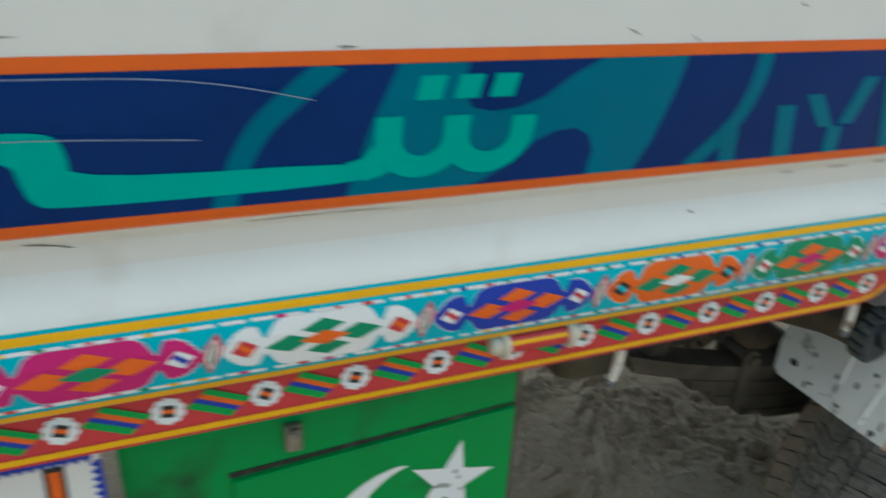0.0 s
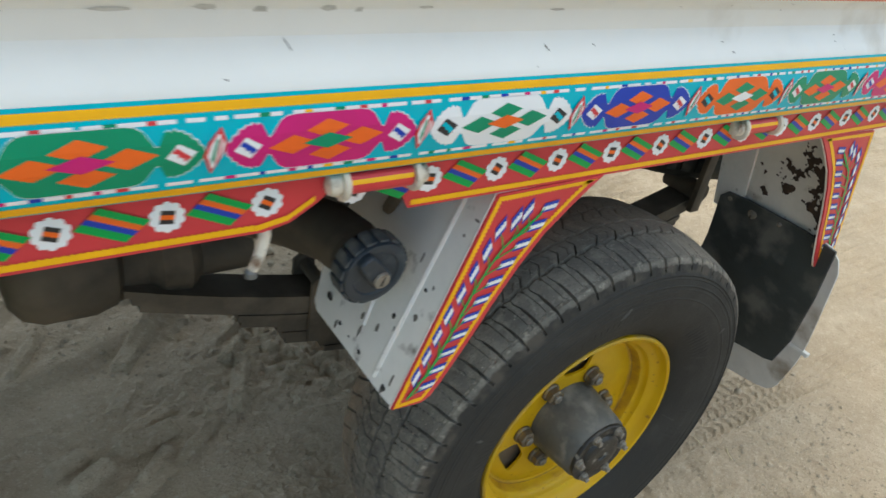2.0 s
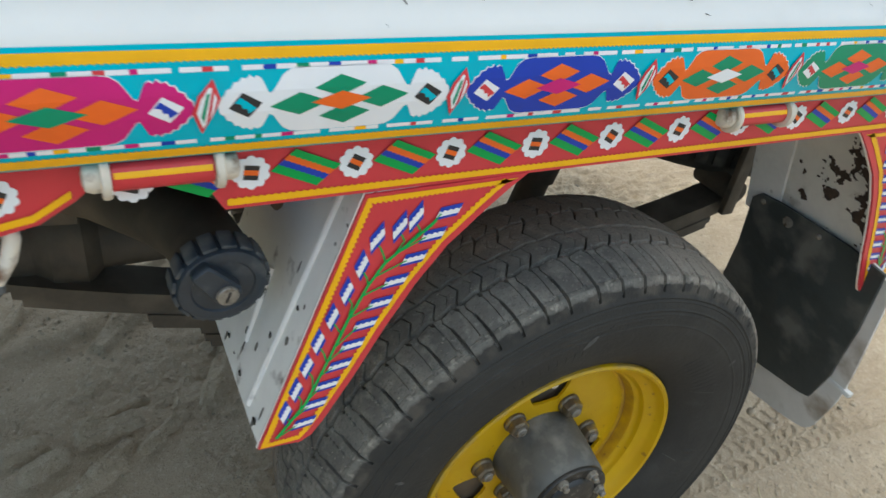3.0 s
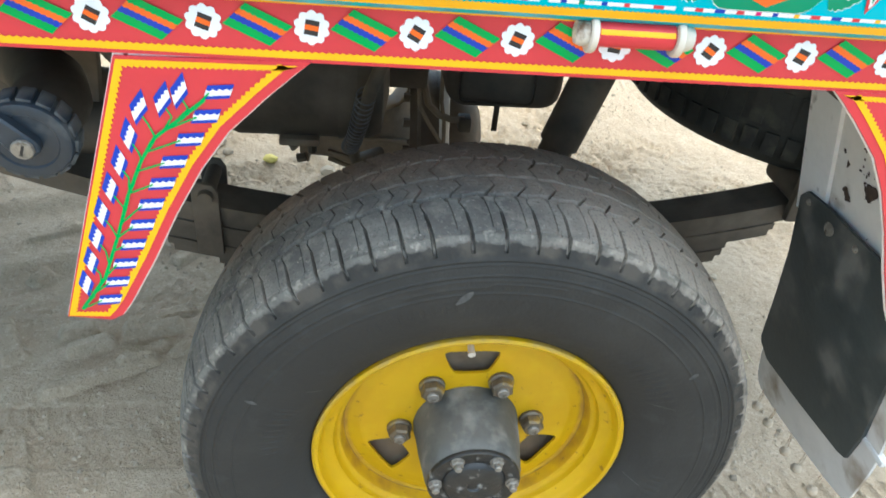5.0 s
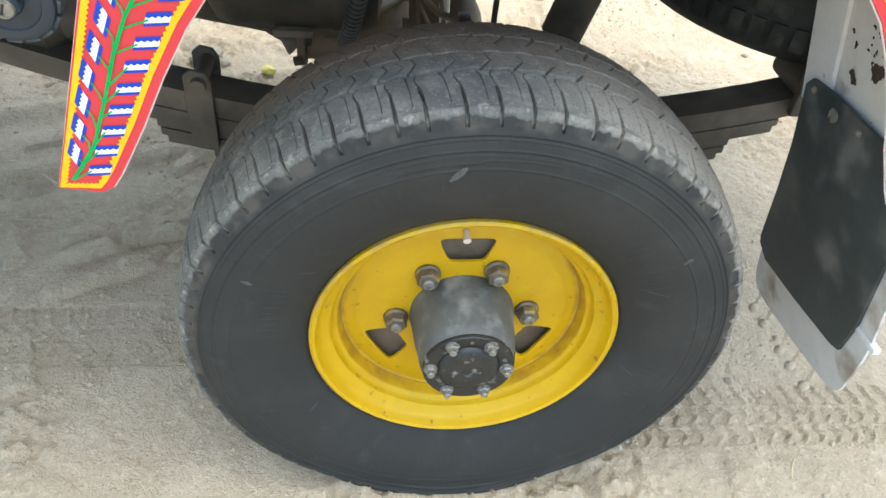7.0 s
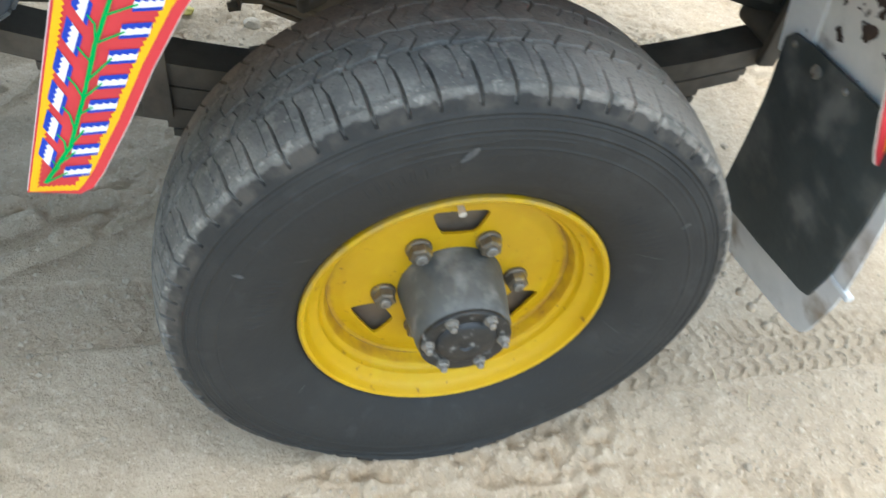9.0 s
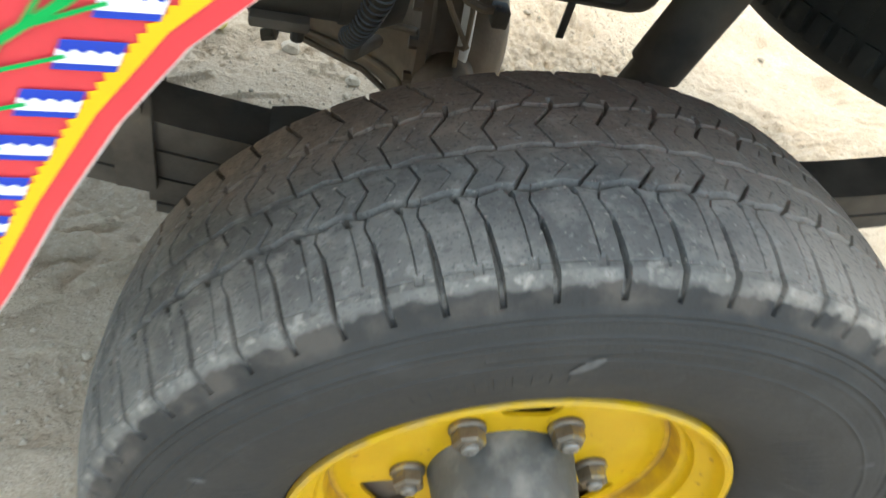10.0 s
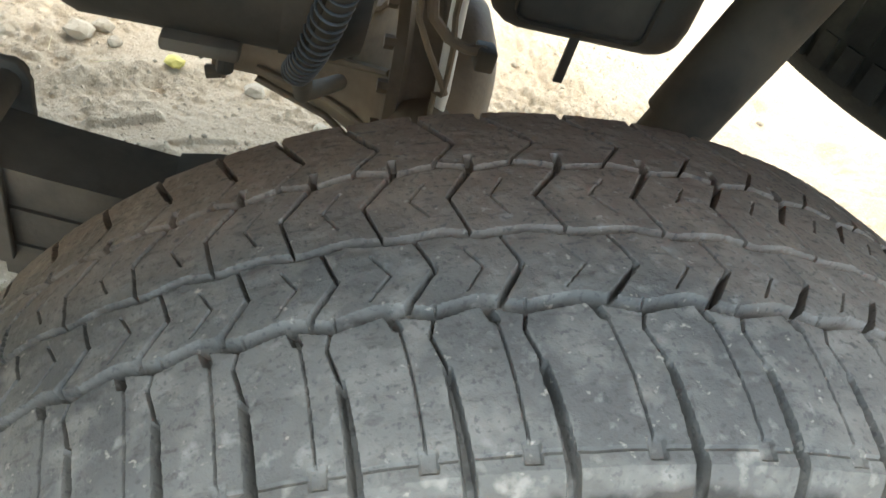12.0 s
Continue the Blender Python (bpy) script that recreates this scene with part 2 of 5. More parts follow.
def sand_layers(st):
    """Trodden pale dust: faint damp and dry patches, loose grains, dark crumbs and pale dust."""
    st.lay((0.443, 0.347, 0.237))
    st.lay((0.368, 0.285, 0.194), st.step(st.noise(2.4, 8), 0.45, 0.66, 0.55))
    st.lay((0.509, 0.411, 0.293), st.step(st.noise(5.5, 9), 0.50, 0.68, 0.6))
    st.lay((0.328, 0.251, 0.168), st.step(st.noise(30, 9), 0.54, 0.68, 0.5))
    st.lay((0.566, 0.461, 0.335), st.step(st.noise(60, 8), 0.54, 0.66, 0.45))
    st.lay((0.215, 0.163, 0.108), st.step(st.noise(130, 7), 0.61, 0.70, 0.55))
    st.lay((0.633, 0.525, 0.389), st.step(st.noise(210, 6), 0.58, 0.68, 0.5))
    st.lay((0.181, 0.137, 0.094), st.step(st.noise(330, 4), 0.64, 0.72, 0.6))


SAND = mixed("sandy_ground", sand_layers, 0.95, 0.15, ((30, 0.5, 0.008), (90, 0.9, 0.0065), (260, 0.95, 0.0035), (600, 0.8, 0.0015)))
FLAP = material("mud_flap_rubber", (0.034, 0.042, 0.042), 0.5, vary=0.25, scale=9, dirt=(0.135, 0.135, 0.122), dirt_amount=0.42, dirt_scale=14, bump=0.2, bump_scale=90)


def rim_layers(st):
    """Yellow paint, deeper on the disc, with brown dust caught in the crease and small chips."""
    x, y, z = st.xyz()
    zz = st.calc("SUBTRACT", z, 0.366)
    radius = st.calc("SQRT", st.calc("ADD", st.calc("MULTIPLY", x, x), st.calc("MULTIPLY", zz, zz)))
    st.lay((0.56, 0.335, 0.003))
    st.lay((0.50, 0.285, 0.004), st.step(st.noise(8, 6), 0.42, 0.66, 0.8))
    st.lay((0.58, 0.372, 0.006), st.step(st.noise(22, 7), 0.54, 0.70, 0.6))
    off = st.calc("ABSOLUTE", st.calc("SUBTRACT", st.calc("ADD", radius, st.calc("MULTIPLY", st.noise(45, 7), 0.012)), 0.1835))
    crease = st.step(off, 0.0085, 0.0015)
    st.lay((0.30, 0.150, 0.022), st.calc("MULTIPLY", crease, st.step(st.noise(26, 8), 0.36, 0.62, 0.8)))
    lip = st.step(st.calc("ADD", radius, st.calc("MULTIPLY", st.noise(60, 7), 0.006)), 0.2195, 0.2235)
    st.lay((0.32, 0.230, 0.090), st.calc("MULTIPLY", lip, st.step(st.noise(30, 8), 0.40, 0.60, 0.6)))
    st.lay((0.25, 0.125, 0.022), st.step(st.noise(75, 9), 0.66, 0.72, 0.8))
    st.lay((0.10, 0.055, 0.025), st.step(st.noise(48, 10), 0.715, 0.74, 0.9))


RIM = mixed("yellow_rim_paint", rim_layers, 0.40, 0.35, ((110, 0.12, 0.001), (22, 0.10, 0.003)))
STEEL = material("dusty_grey_steel", (0.13, 0.135, 0.135), 0.5, 0.35, vary=0.2, scale=22, dirt=(0.20, 0.18, 0.155), dirt_amount=0.35, dirt_scale=14, bump=0.2)
NUT = material("rusty_nut_steel", (0.16, 0.13, 0.09), 0.5, 0.5, vary=0.3, scale=60, dirt=(0.45, 0.30, 0.03), dirt_amount=0.35, dirt_scale=60)
BOLT = material("bare_bolt_steel", (0.24, 0.22, 0.185), 0.5, 0.5, vary=0.3, scale=80, dirt=(0.10, 0.075, 0.05), dirt_amount=0.4, dirt_scale=110)
HUBEND = material("chipped_black_hub_end", (0.018, 0.018, 0.017), 0.42, 0.1, vary=0.3, scale=40, dirt=(0.30, 0.29, 0.26), dirt_amount=0.22, dirt_scale=70, bump=0.3, bump_scale=160)
HUBCAP = material("black_oily_hub_end", (0.016, 0.016, 0.016), 0.5, 0.1, vary=0.3, scale=40, dirt=(0.10, 0.09, 0.08), dirt_amount=0.3, dirt_scale=40)
DARK = material("dark_chassis_paint", (0.068, 0.057, 0.042), 0.7, 0.0, gloss=0.25, vary=0.25, scale=12, dirt=(0.145, 0.116, 0.082), dirt_amount=0.5, dirt_scale=7, bump=0.25, bump_scale=120)
LEAF = material("dusty_leaf_steel", (0.080, 0.066, 0.048), 0.7, 0.0, vary=0.25, scale=18, dirt=(0.15, 0.122, 0.088), dirt_amount=0.45, dirt_scale=10, bump=0.25, bump_scale=160, gloss=0.3)
AXLE = material("rust_brown_axle_steel", (0.125, 0.092, 0.060), 0.65, 0.1, vary=0.25, scale=16, dirt=(0.24, 0.185, 0.125), dirt_amount=0.5, dirt_scale=9, bump=0.3, bump_scale=130)
PLASTIC = material("black_cap_plastic", (0.024, 0.033, 0.043), 0.42, vary=0.2, scale=30, dirt=(0.12, 0.12, 0.11), dirt_amount=0.3, dirt_scale=30)
CREAM = material("cream_hinge_paint", (0.62, 0.56, 0.46), 0.45, vary=0.08, scale=40, dirt=(0.16, 0.09, 0.05), dirt_amount=0.3, dirt_scale=45)
BOXGREEN = material("green_toolbox_paint", (0.001, 0.28, 0.055), 0.42, gloss=0.3, vary=0.08, scale=6, dirt=(0.02, 0.10, 0.03), dirt_amount=0.2, dirt_scale=8)
GREYMETAL = material("grey_flap_edging", (0.58, 0.57, 0.54), 0.5, 0.0, vary=0.1, scale=14, dirt=DUST, dirt_amount=0.3, dirt_scale=10)
CRUMB = material("dry_soil_crumb", (0.40, 0.322, 0.228), 0.95, vary=0.3, scale=9, bump=0.4)
PEBBLE = material("pebble_stone", (0.37, 0.30, 0.212), 0.9, vary=0.2, scale=20, bump=0.3, per_piece=0.3)
RUST = material("dark_rust", (0.045, 0.030, 0.022), 0.85, vary=0.4, scale=60, dirt=(0.10, 0.06, 0.035), dirt_amount=0.3, dirt_scale=50, bump=0.3)
YSTONE = material("yellow_stone", (0.55, 0.45, 0.12), 0.8, vary=0.15, scale=40)

# ---- ground ----
def value_noise(x, y, cell, seed):
    g = np.random.RandomState(seed).rand(64, 64)
    u, v = x / cell, y / cell
    i, j = np.floor(u).astype(int), np.floor(v).astype(int)
    a, b = u - i, v - j
    a, b = a * a * (3 - 2 * a), b * b * (3 - 2 * b)
    i0, i1, j0, j1 = i % 64, (i + 1) % 64, j % 64, (j + 1) % 64
    return (g[i0, j0] * (1 - a) + g[i1, j0] * a) * (1 - b) + (g[i0, j1] * (1 - a) + g[i1, j1] * a) * b - 0.5


def graded(lo, hi, step, far, grow=1.16):
    """Even steps from lo to hi, then steps that grow out to far."""
    mid = list(np.arange(lo, hi + step / 2, step))
    out, s = [], step
    x = hi
    while x < far:
        s *= grow
        x += s
        out.append(x - hi)
    return np.array([lo - d for d in reversed(out)] + mid + [mid[-1] + d for d in out])


BARS = [(-0.700, 0.526, 27, 0.122, 0.021, 0.015), (-0.745, 0.614, 28, 0.055, 0.020, 0.018), (-0.622, 0.673, 12, 0.072, 0.024, 0.016), (-0.785, 0.668, 20, 0.045, 0.022, 0.014), (-0.815, 0.330, 112, 0.118, 0.040, 0.010), (-0.925, 0.628, 125, 0.075, 0.030, 0.014)]
bar_rnd = random.Random(12)
for _ in range(26):
    BARS.append((bar_rnd.uniform(-1.6, -0.2), bar_rnd.uniform(0.55, 1.35), bar_rnd.gauss(32, 14), bar_rnd.uniform(0.03, 0.11), bar_rnd.uniform(0.012, 0.03), bar_rnd.uniform(0.005, 0.014)))
for _ in range(30):
    BARS.append((bar_rnd.uniform(-1.6, 1.8), bar_rnd.uniform(0.2, 2.2), bar_rnd.uniform(0, 180), bar_rnd.uniform(0.03, 0.08), bar_rnd.uniform(0.015, 0.035), bar_rnd.uniform(-0.012, 0.006)))


def ground_height(X, Y):
    h = 0.020 * value_noise(X, Y, 0.9, 1) + 0.012 * value_noise(X, Y, 0.31, 2)
    rough = np.clip(0.45 + 2.6 * value_noise(X, Y, 0.42, 6) + 1.6 * value_noise(X, Y, 0.15, 7) + 0.8 * np.clip((Y - 1.0) / 0.5, 0, 1), 0.20, 1.35)
    # trodden smoother ahead of the wheel, under the bed
    rough = rough * (1 - 0.55 * np.clip((-0.25 - X) / 0.15, 0, 1) * np.clip((Y - 0.35) / 0.2, 0, 1) * np.clip((1.35 - Y) / 0.2, 0, 1))
    fine = 0.016 * value_noise(X, Y, 0.11, 3) + 0.016 * value_noise(X + 0.3 * Y, Y, 0.045, 4) + 0.013 * value_noise(X, Y, 0.022, 5) + 0.006 * value_noise(X, Y, 0.011, 8)
    h += rough * fine
    # clods that stand up from the loose patches
    h += 0.012 * rough * np.clip(value_noise(X, Y, 0.034, 9) * 4 - 0.9, 0, 1)
    h += 0.0065 * rough * np.clip(value_noise(X, Y, 0.017, 10) * 5 - 0.9, 0, 1)
    h -= 0.009 * rough * np.clip(value_noise(X, Y, 0.026, 11) * 5 - 1.2, 0, 1)
    # flat-topped ridges and troughs pressed by passing wheels
    for x0, y0, turn, a, b, up in BARS:
        c, q = math.cos(radians(turn)), math.sin(radians(turn))
        u, v = (X - x0) * c + (Y - y0) * q, -(X - x0) * q + (Y - y0) * c
        wob = 0.006 * value_noise(X, Y, 0.05, 13)
        h += 1.45 * up * np.clip((a - np.abs(u) + wob) / 0.014, 0, 1) * np.clip((b - np.abs(v) + wob) / 0.010, 0, 1)
    # tread prints beside and ahead of the wheel
    for y0, lo, hi in ((0.158, 0.22, 1.6), (0.385, -0.95, -0.38)):
        v = Y - y0 - 0.012 * np.sin(X * 2.1)
        lane = np.clip((0.085 - np.abs(v)) / 0.012, 0, 1) * np.clip((X - lo) / 0.06, 0, 1) * np.clip((hi - X) / 0.1, 0, 1)
        lane = lane * np.clip(0.95 + 1.6 * value_noise(X, Y, 0.2, 14), 0, 1)
        h = h * (1 - 0.8 * lane) - 0.009 * lane
        pitch_ = 0.036
        for c, half in ((0.000, 0.020), (-0.047, 0.020)):
            d = np.abs(v - c)
            ridge = np.clip(1 - np.abs((X + 0.8 * d) % pitch_ - pitch_ / 2) / 0.0055, 0, 1) * np.clip((half - d) / 0.004, 0, 1)
            h += 0.0105 * lane * ridge
        d = v - 0.050
        h += 0.0105 * lane * np.clip(1 - np.abs((X + 0.3 * d) % pitch_ - pitch_ / 2) / 0.0055, 0, 1) * np.clip((0.026 - np.abs(d)) / 0.004, 0, 1)
        seam = sum(np.clip(1 - np.abs(v - c - 0.002 * np.sin(X * 170)) / 0.0045, 0, 1) for c in (0.0235, -0.0235, -0.070))
        h += 0.0065 * lane * np.clip(seam, 0, 1)
    # the ruts that run on under the bed
    for a, c in ((0.35, 0.75), (0.42, 1.05)):
        d = (Y - c - a * (X + 1.2)) / 0.08
        h += (X < -0.25) * (0.012 * np.exp(-((d - 1) ** 2) * 4) - 0.010 * np.exp(-(d**2) * 3))
    return h


gx, gy = graded(-1.15, 1.0, 0.004, 400, 1.07), graded(-0.12, 1.6, 0.004, 400, 1.07)
X, Y = np.meshgrid(gx, gy)
Z = ground_height(X, Y) * np.clip(1.5 - np.hypot(X, Y - 1) / 12, 0.0, 1) - 0.004
nx, ny = len(gx), len(gy)
ground_mesh = bpy.data.meshes.new("ground")
idx = np.arange(nx * ny).reshape(ny, nx)
quads = np.stack([idx[:-1, :-1], idx[:-1, 1:], idx[1:, 1:], idx[1:, :-1]], -1).reshape(-1, 4)


def fill_mesh(mesh, co, quads, smooth_faces=True):
    mesh.vertices.add(len(co))
    mesh.vertices.foreach_set("co", np.asarray(co, "f").ravel())
    mesh.loops.add(quads.size)
    mesh.loops.foreach_set("vertex_index", quads.astype("i").ravel())
    mesh.polygons.add(len(quads))
    mesh.polygons.foreach_set("loop_start", np.arange(0, quads.size, 4, dtype="i"))
    mesh.polygons.foreach_set("use_smooth", np.full(len(quads), smooth_faces))
    mesh.update(calc_edges=True)
    mesh.validate()


fill_mesh(ground_mesh, np.stack([X, Y, Z], -1).reshape(-1, 3), quads)
ground = part("ground", ground_mesh, SAND, None, kind="structure")
tagged(ground, "trampled dry sandy ground with tyre tracks and footprints", "ground")

# ---- truck ----
truck = thing("truck", -0.3, 0.8, 0, "light truck with a white drop side and colourful painted decoration", "truck")

# section of the drop side, (z, y) from bottom to top
SIDE = [(1.004, -0.008), (1.006, -0.014), (1.02, -0.021), (1.045, -0.0255), (1.06, -0.0255), (1.08, -0.022), (1.095, -0.019), (1.098, -0.0175), (1.108, -0.010),
        (1.122, -0.002), (1.14, 0.003), (1.153, -0.001), (1.162, -0.011), (1.168, -0.0205), (1.178, -0.0235), (1.22, -0.032), (1.26, -0.040), (1.29, -0.044), (1.36, -0.045), (1.45, -0.043)]
LEVELS = np.linspace(1.004, 1.45, 90)
LEVEL_Y = np.interp(LEVELS, *zip(*SIDE))


def side_y(z):
    return float(np.interp(z, LEVELS, LEVEL_Y))


def flat_y(z):
    return 0.0


X_FRONT, X_REAR = -2.7, 1.25


def paint(polys, surface=side_y, lift=0.0006, step=0.0003):
    """Thin vinyl shapes on the truck's side. polys: outline of (x, z), number of the material, layer."""
    bm = bmesh.new()
    for outline, mat, layer in polys:
        one = bmesh.new()
        try:
            one.faces.new([one.verts.new((x, 0, z)) for x, z in outline])
        except ValueError:
            one.free()
            continue
        one.faces.ensure_lookup_table()
        one.faces[0].normal_update()
        if len(outline) > 4:
            bmesh.ops.triangulate(one, faces=one.faces[:])
        if surface is side_y:
            z0, z1 = min(p[1] for p in outline), max(p[1] for p in outline)
            for z in LEVELS:
                if z0 + 1e-5 < z < z1 - 1e-5:
                    bmesh.ops.bisect_plane(one, geom=one.verts[:] + one.edges[:] + one.faces[:], plane_co=(0, 0, z), plane_no=(0, 0, 1))
        vs = {v: bm.verts.new((v.co.x, surface(v.co.z) - lift - step * layer, v.co.z)) for v in one.verts}
        for f in one.faces:
            g = bm.faces.new([vs[v] for v in f.verts])
            g.normal_update()
            if g.normal.y > 0:
                g.normal_flip()
            g.material_index = mat
        one.free()
    bmesh.ops.remove_doubles(bm, verts=bm.verts[:], dist=1e-6)
    return bm


def toothed(x0, x1, za, zb, pitch, depth, down=True):
    """A long band between za and zb (za < zb) with teeth on one edge, as quads."""
    out, n = [], int((x1 - x0) / pitch)
    for k in range(n):
        a, m, b = x0 + k * pitch, x0 + (k + 0.5) * pitch, x0 + (k + 1) * pitch
        if down:
            out += [[(a, za), (m, za - depth), (m, zb), (a, zb)], [(m, za - depth), (b, za), (b, zb), (m, zb)]]
        else:
            out += [[(a, za), (m, za), (m, zb + depth), (a, zb)], [(m, za), (b, za), (b, zb), (m, zb + depth)]]
    return out


X0, X1 = -1.82, 0.95  # the stretch that is decorated piece by piece
drop_side = part("drop_side", sweep([(side_y(z), z) for z in LEVELS], X_FRONT, X_REAR), WHITE, truck, "white painted sheet-metal drop side with scratches")
part("side_frame", box(X_FRONT, X_REAR, 0.0, 0.03, 1.01, 1.46, 0.004), WHITE, truck)
RAIL_TOP, RAIL_BOTTOM = 1.006, 0.950
HINGES = [-1.128, -0.531, 0.066]


def rail_mesh():
    """The red flange, cut away below the middle hinge."""
    top, bottom = RAIL_TOP, RAIL_BOTTOM
    cut = [(-0.640, bottom), (-0.615, bottom + 0.006), (-0.590, 0.972), (-0.575, 0.985), (-0.505, 0.985), (-0.498, 0.968), (-0.488, bottom)]
    outline = [(X_FRONT, top), (X_FRONT, bottom)] + cut + [(X_REAR, bottom), (X_REAR, top)]
    bm = prism(outline, 0.0, 0.0035)
    lip = sweep([(0.0035, bottom + 0.002), (0.03, bottom + 0.002)], X_FRONT, -0.66)
    lip2 = sweep([(0.0035, bottom + 0.002), (0.03, bottom + 0.002)], -0.47, X_REAR)
    return join(bm, lip, lip2, sweep([(0.0, top), (0.03, top)], X_FRONT, X_REAR))


side_rail = part("side_rail", rail_mesh(), RED, truck, "red side rail with painted flowers and striped lozenges")
# floor and far side are out of view, added to shade the ground
part("bed_floor", box(X_FRONT, X_REAR, 0.03, 1.62, 0.965, 1.0, 0.004), DARK, truck)
part("far_drop_side", box(X_FRONT, X_REAR, 1.62, 1.65, 0.95, 1.46, 0.004), WHITE, truck)

# -- teal strip with its borders
strip = part("teal_strip", paint([([(X0, 1.004), (X1, 1.004), (X1, 1.0915), (X0, 1.0915)], 0, 0)], lift=0.0004), TEAL, drop_side, "teal vinyl strip")
part("yellow_border", paint([(q, 0, 1) for q in toothed(X0, X1, 1.0812, 1.0882, 0.0046, 0.0012)]), YELLOW, drop_side, "yellow toothed border")
part("yellow_border", paint([(q, 0, 1) for q in toothed(X0, X1, 1.0098, 1.0170, 0.0046, 0.0012, False)]), YELLOW, drop_side, "yellow toothed border")


def dash_border(z0, z1, seed):
    rnd = random.Random(seed)
    polys, x = [], X0
    while x < X1:
        w = rnd.choice((0.010, 0.014, 0.02))
        polys.append(([(x, z0), (x + w, z0), (x + w, z1), (x, z1)], 0, 1))
        x += w
        c = rnd.choice((0.005, 0.007, 0.009))
        if rnd.random() < 0.75:
            polys.append(([(x, z0), (x + c, z0), (x + c, z1), (x, z1)], rnd.choice((1, 1, 2, 3, 4, 5)), 1))
        x += c
    return paint(polys)


part("dash_border", dash_border(1.0735, 1.0768, 3), [WHITEV, RED, BLUE, YELLOW, GREEN, MAGENTA], drop_side, "white dashes with small coloured blocks", kind="stuff")
part("dash_border", dash_border(1.0215, 1.0248, 8), [WHITEV, RED, BLUE, YELLOW, GREEN, MAGENTA], drop_side, "white dashes with small coloured blocks", kind="stuff")

# -- the large lobed motifs
ZM = 1.0492


def diamond(cx, cz, w, h, shear=0.0):
    return [(cx - w, cz - shear), (cx, cz - h), (cx + w, cz + shear), (cx, cz + h)]


def rounded(points):
    """Softens an outline by cutting its corners twice."""
    for _ in range(2):
        points = [p for a, b in zip(points, points[1:] + points[:1]) for p in ((0.75 * a[0] + 0.25 * b[0], 0.75 * a[1] + 0.25 * b[1]), (0.25 * a[0] + 0.75 * b[0], 0.25 * a[1] + 0.75 * b[1]))]
    return points


QUARTER = [(0.0, 0.0245), (0.030, 0.0245), (0.037, 0.0235), (0.0425, 0.0200), (0.0465, 0.0140), (0.0500, 0.0085), (0.0525, 0.0075), (0.0545, 0.0120), (0.0575, 0.0185), (0.0600, 0.0198), (0.0620, 0.0182), (0.0645, 0.0205),
           (0.0672, 0.0180), (0.0700, 0.0188), (0.0725, 0.0160), (0.0755, 0.0158), (0.0775, 0.0120), (0.0810, 0.0108), (0.0825, 0.0070), (0.0855, 0.0050), (0.0870, 0.0)]


def motif_outline(rim=0.0):
    """A body between two scalloped lobes, with tent-shaped notches at the necks."""
    right = [(x + rim * (x > 0.05), z + rim * (z > 0)) for x, z in QUARTER]
    top = [(-x, z) for x, z in right[::-1][:-1]] + right
    return [(x, ZM + z) for x, z in top] + [(x, ZM - 0.96 * z) for x, z in top[::-1][1:-1]]


def vinyl(name, polys, materials):
    mesh = bpy.data.meshes.new(name)
    bm = paint(polys)
    bm.to_mesh(mesh)
    bm.free()
    for m in materials:
        mesh.materials.append(m)
    return mesh


def motif(scheme):
    """Meshes of one motif: field, lozenges round the middle, middle, small striped lozenges, and the striped sliver beside it."""
    field, four, middle, small, stripe = scheme
    out = [("motif", vinyl("motif", [(motif_outline(0.0007), 1, 1), (motif_outline(), 0, 2)], [field, WHITEV]))]
    for c, z, w, h in ((-0.031, -0.0010, 0.0215, 0.0088), (0.031, 0.0010, 0.0215, 0.0088), (-0.001, 0.0112, 0.0195, 0.0080), (0.003, -0.0112, 0.0195, 0.0085)):
        out.append(("motif_lozenge", vinyl("motif_lozenge", [(diamond(c, ZM + z, w, h, 0.001), 0, 3)], [four])))
    out.append(("motif_lozenge", vinyl("motif_lozenge", [(diamond(0.0, ZM, 0.0225, 0.0072, 0.0006), 0, 4)], [middle])))
    for s in (-1, 1):
        c = s * 0.0690
        P = [([(c - 0.0115, ZM - 0.0015), (c + 0.002, ZM - 0.0095), (c + 0.0115, ZM + 0.0015), (c - 0.002, ZM + 0.0095)], 0, 3)]
        P.append(([(c - 0.0075, ZM + 0.0022), (c - 0.0030, ZM + 0.0010), (c - 0.0020, ZM - 0.0022), (c + 0.0010, ZM - 0.0022), (c + 0.0020, ZM - 0.0060), (c + 0.0075, ZM - 0.0022), (c - 0.0035, ZM + 0.0062)], 1, 4))
        out.append(("small_lozenge", vinyl("small_lozenge", P, [small, stripe])))
    e = 0.0945
    P = [([(e - 0.0095, ZM - 0.003), (e - 0.0035, ZM - 0.0200), (e + 0.0060, ZM - 0.002), (e + 0.0095, ZM + 0.006), (e + 0.0050, ZM + 0.0200), (e - 0.005, ZM + 0.009)], 0, 5)]
    P.append(([(e - 0.0065, ZM - 0.003), (e - 0.0030, ZM - 0.0150), (e - 0.0008, ZM - 0.0125), (e + 0.0042, ZM + 0.014), (e + 0.0022, ZM + 0.0145), (e - 0.0035, ZM + 0.006)], 1, 6))
    P.append(([(e - 0.0038, ZM - 0.006), (e - 0.0022, ZM - 0.011), (e + 0.0026, ZM + 0.011), (e + 0.0004, ZM + 0.010)], 2, 7))
    P.append(([(e + 0.0022, ZM - 0.008), (e + 0.0042, ZM - 0.004), (e + 0.0070, ZM + 0.006), (e + 0.0056, ZM + 0.011)], 1, 6))
    out.append(("striped_sliver", vinyl("striped_sliver", P, [RED, WHITEV, GREEN])))
    return out


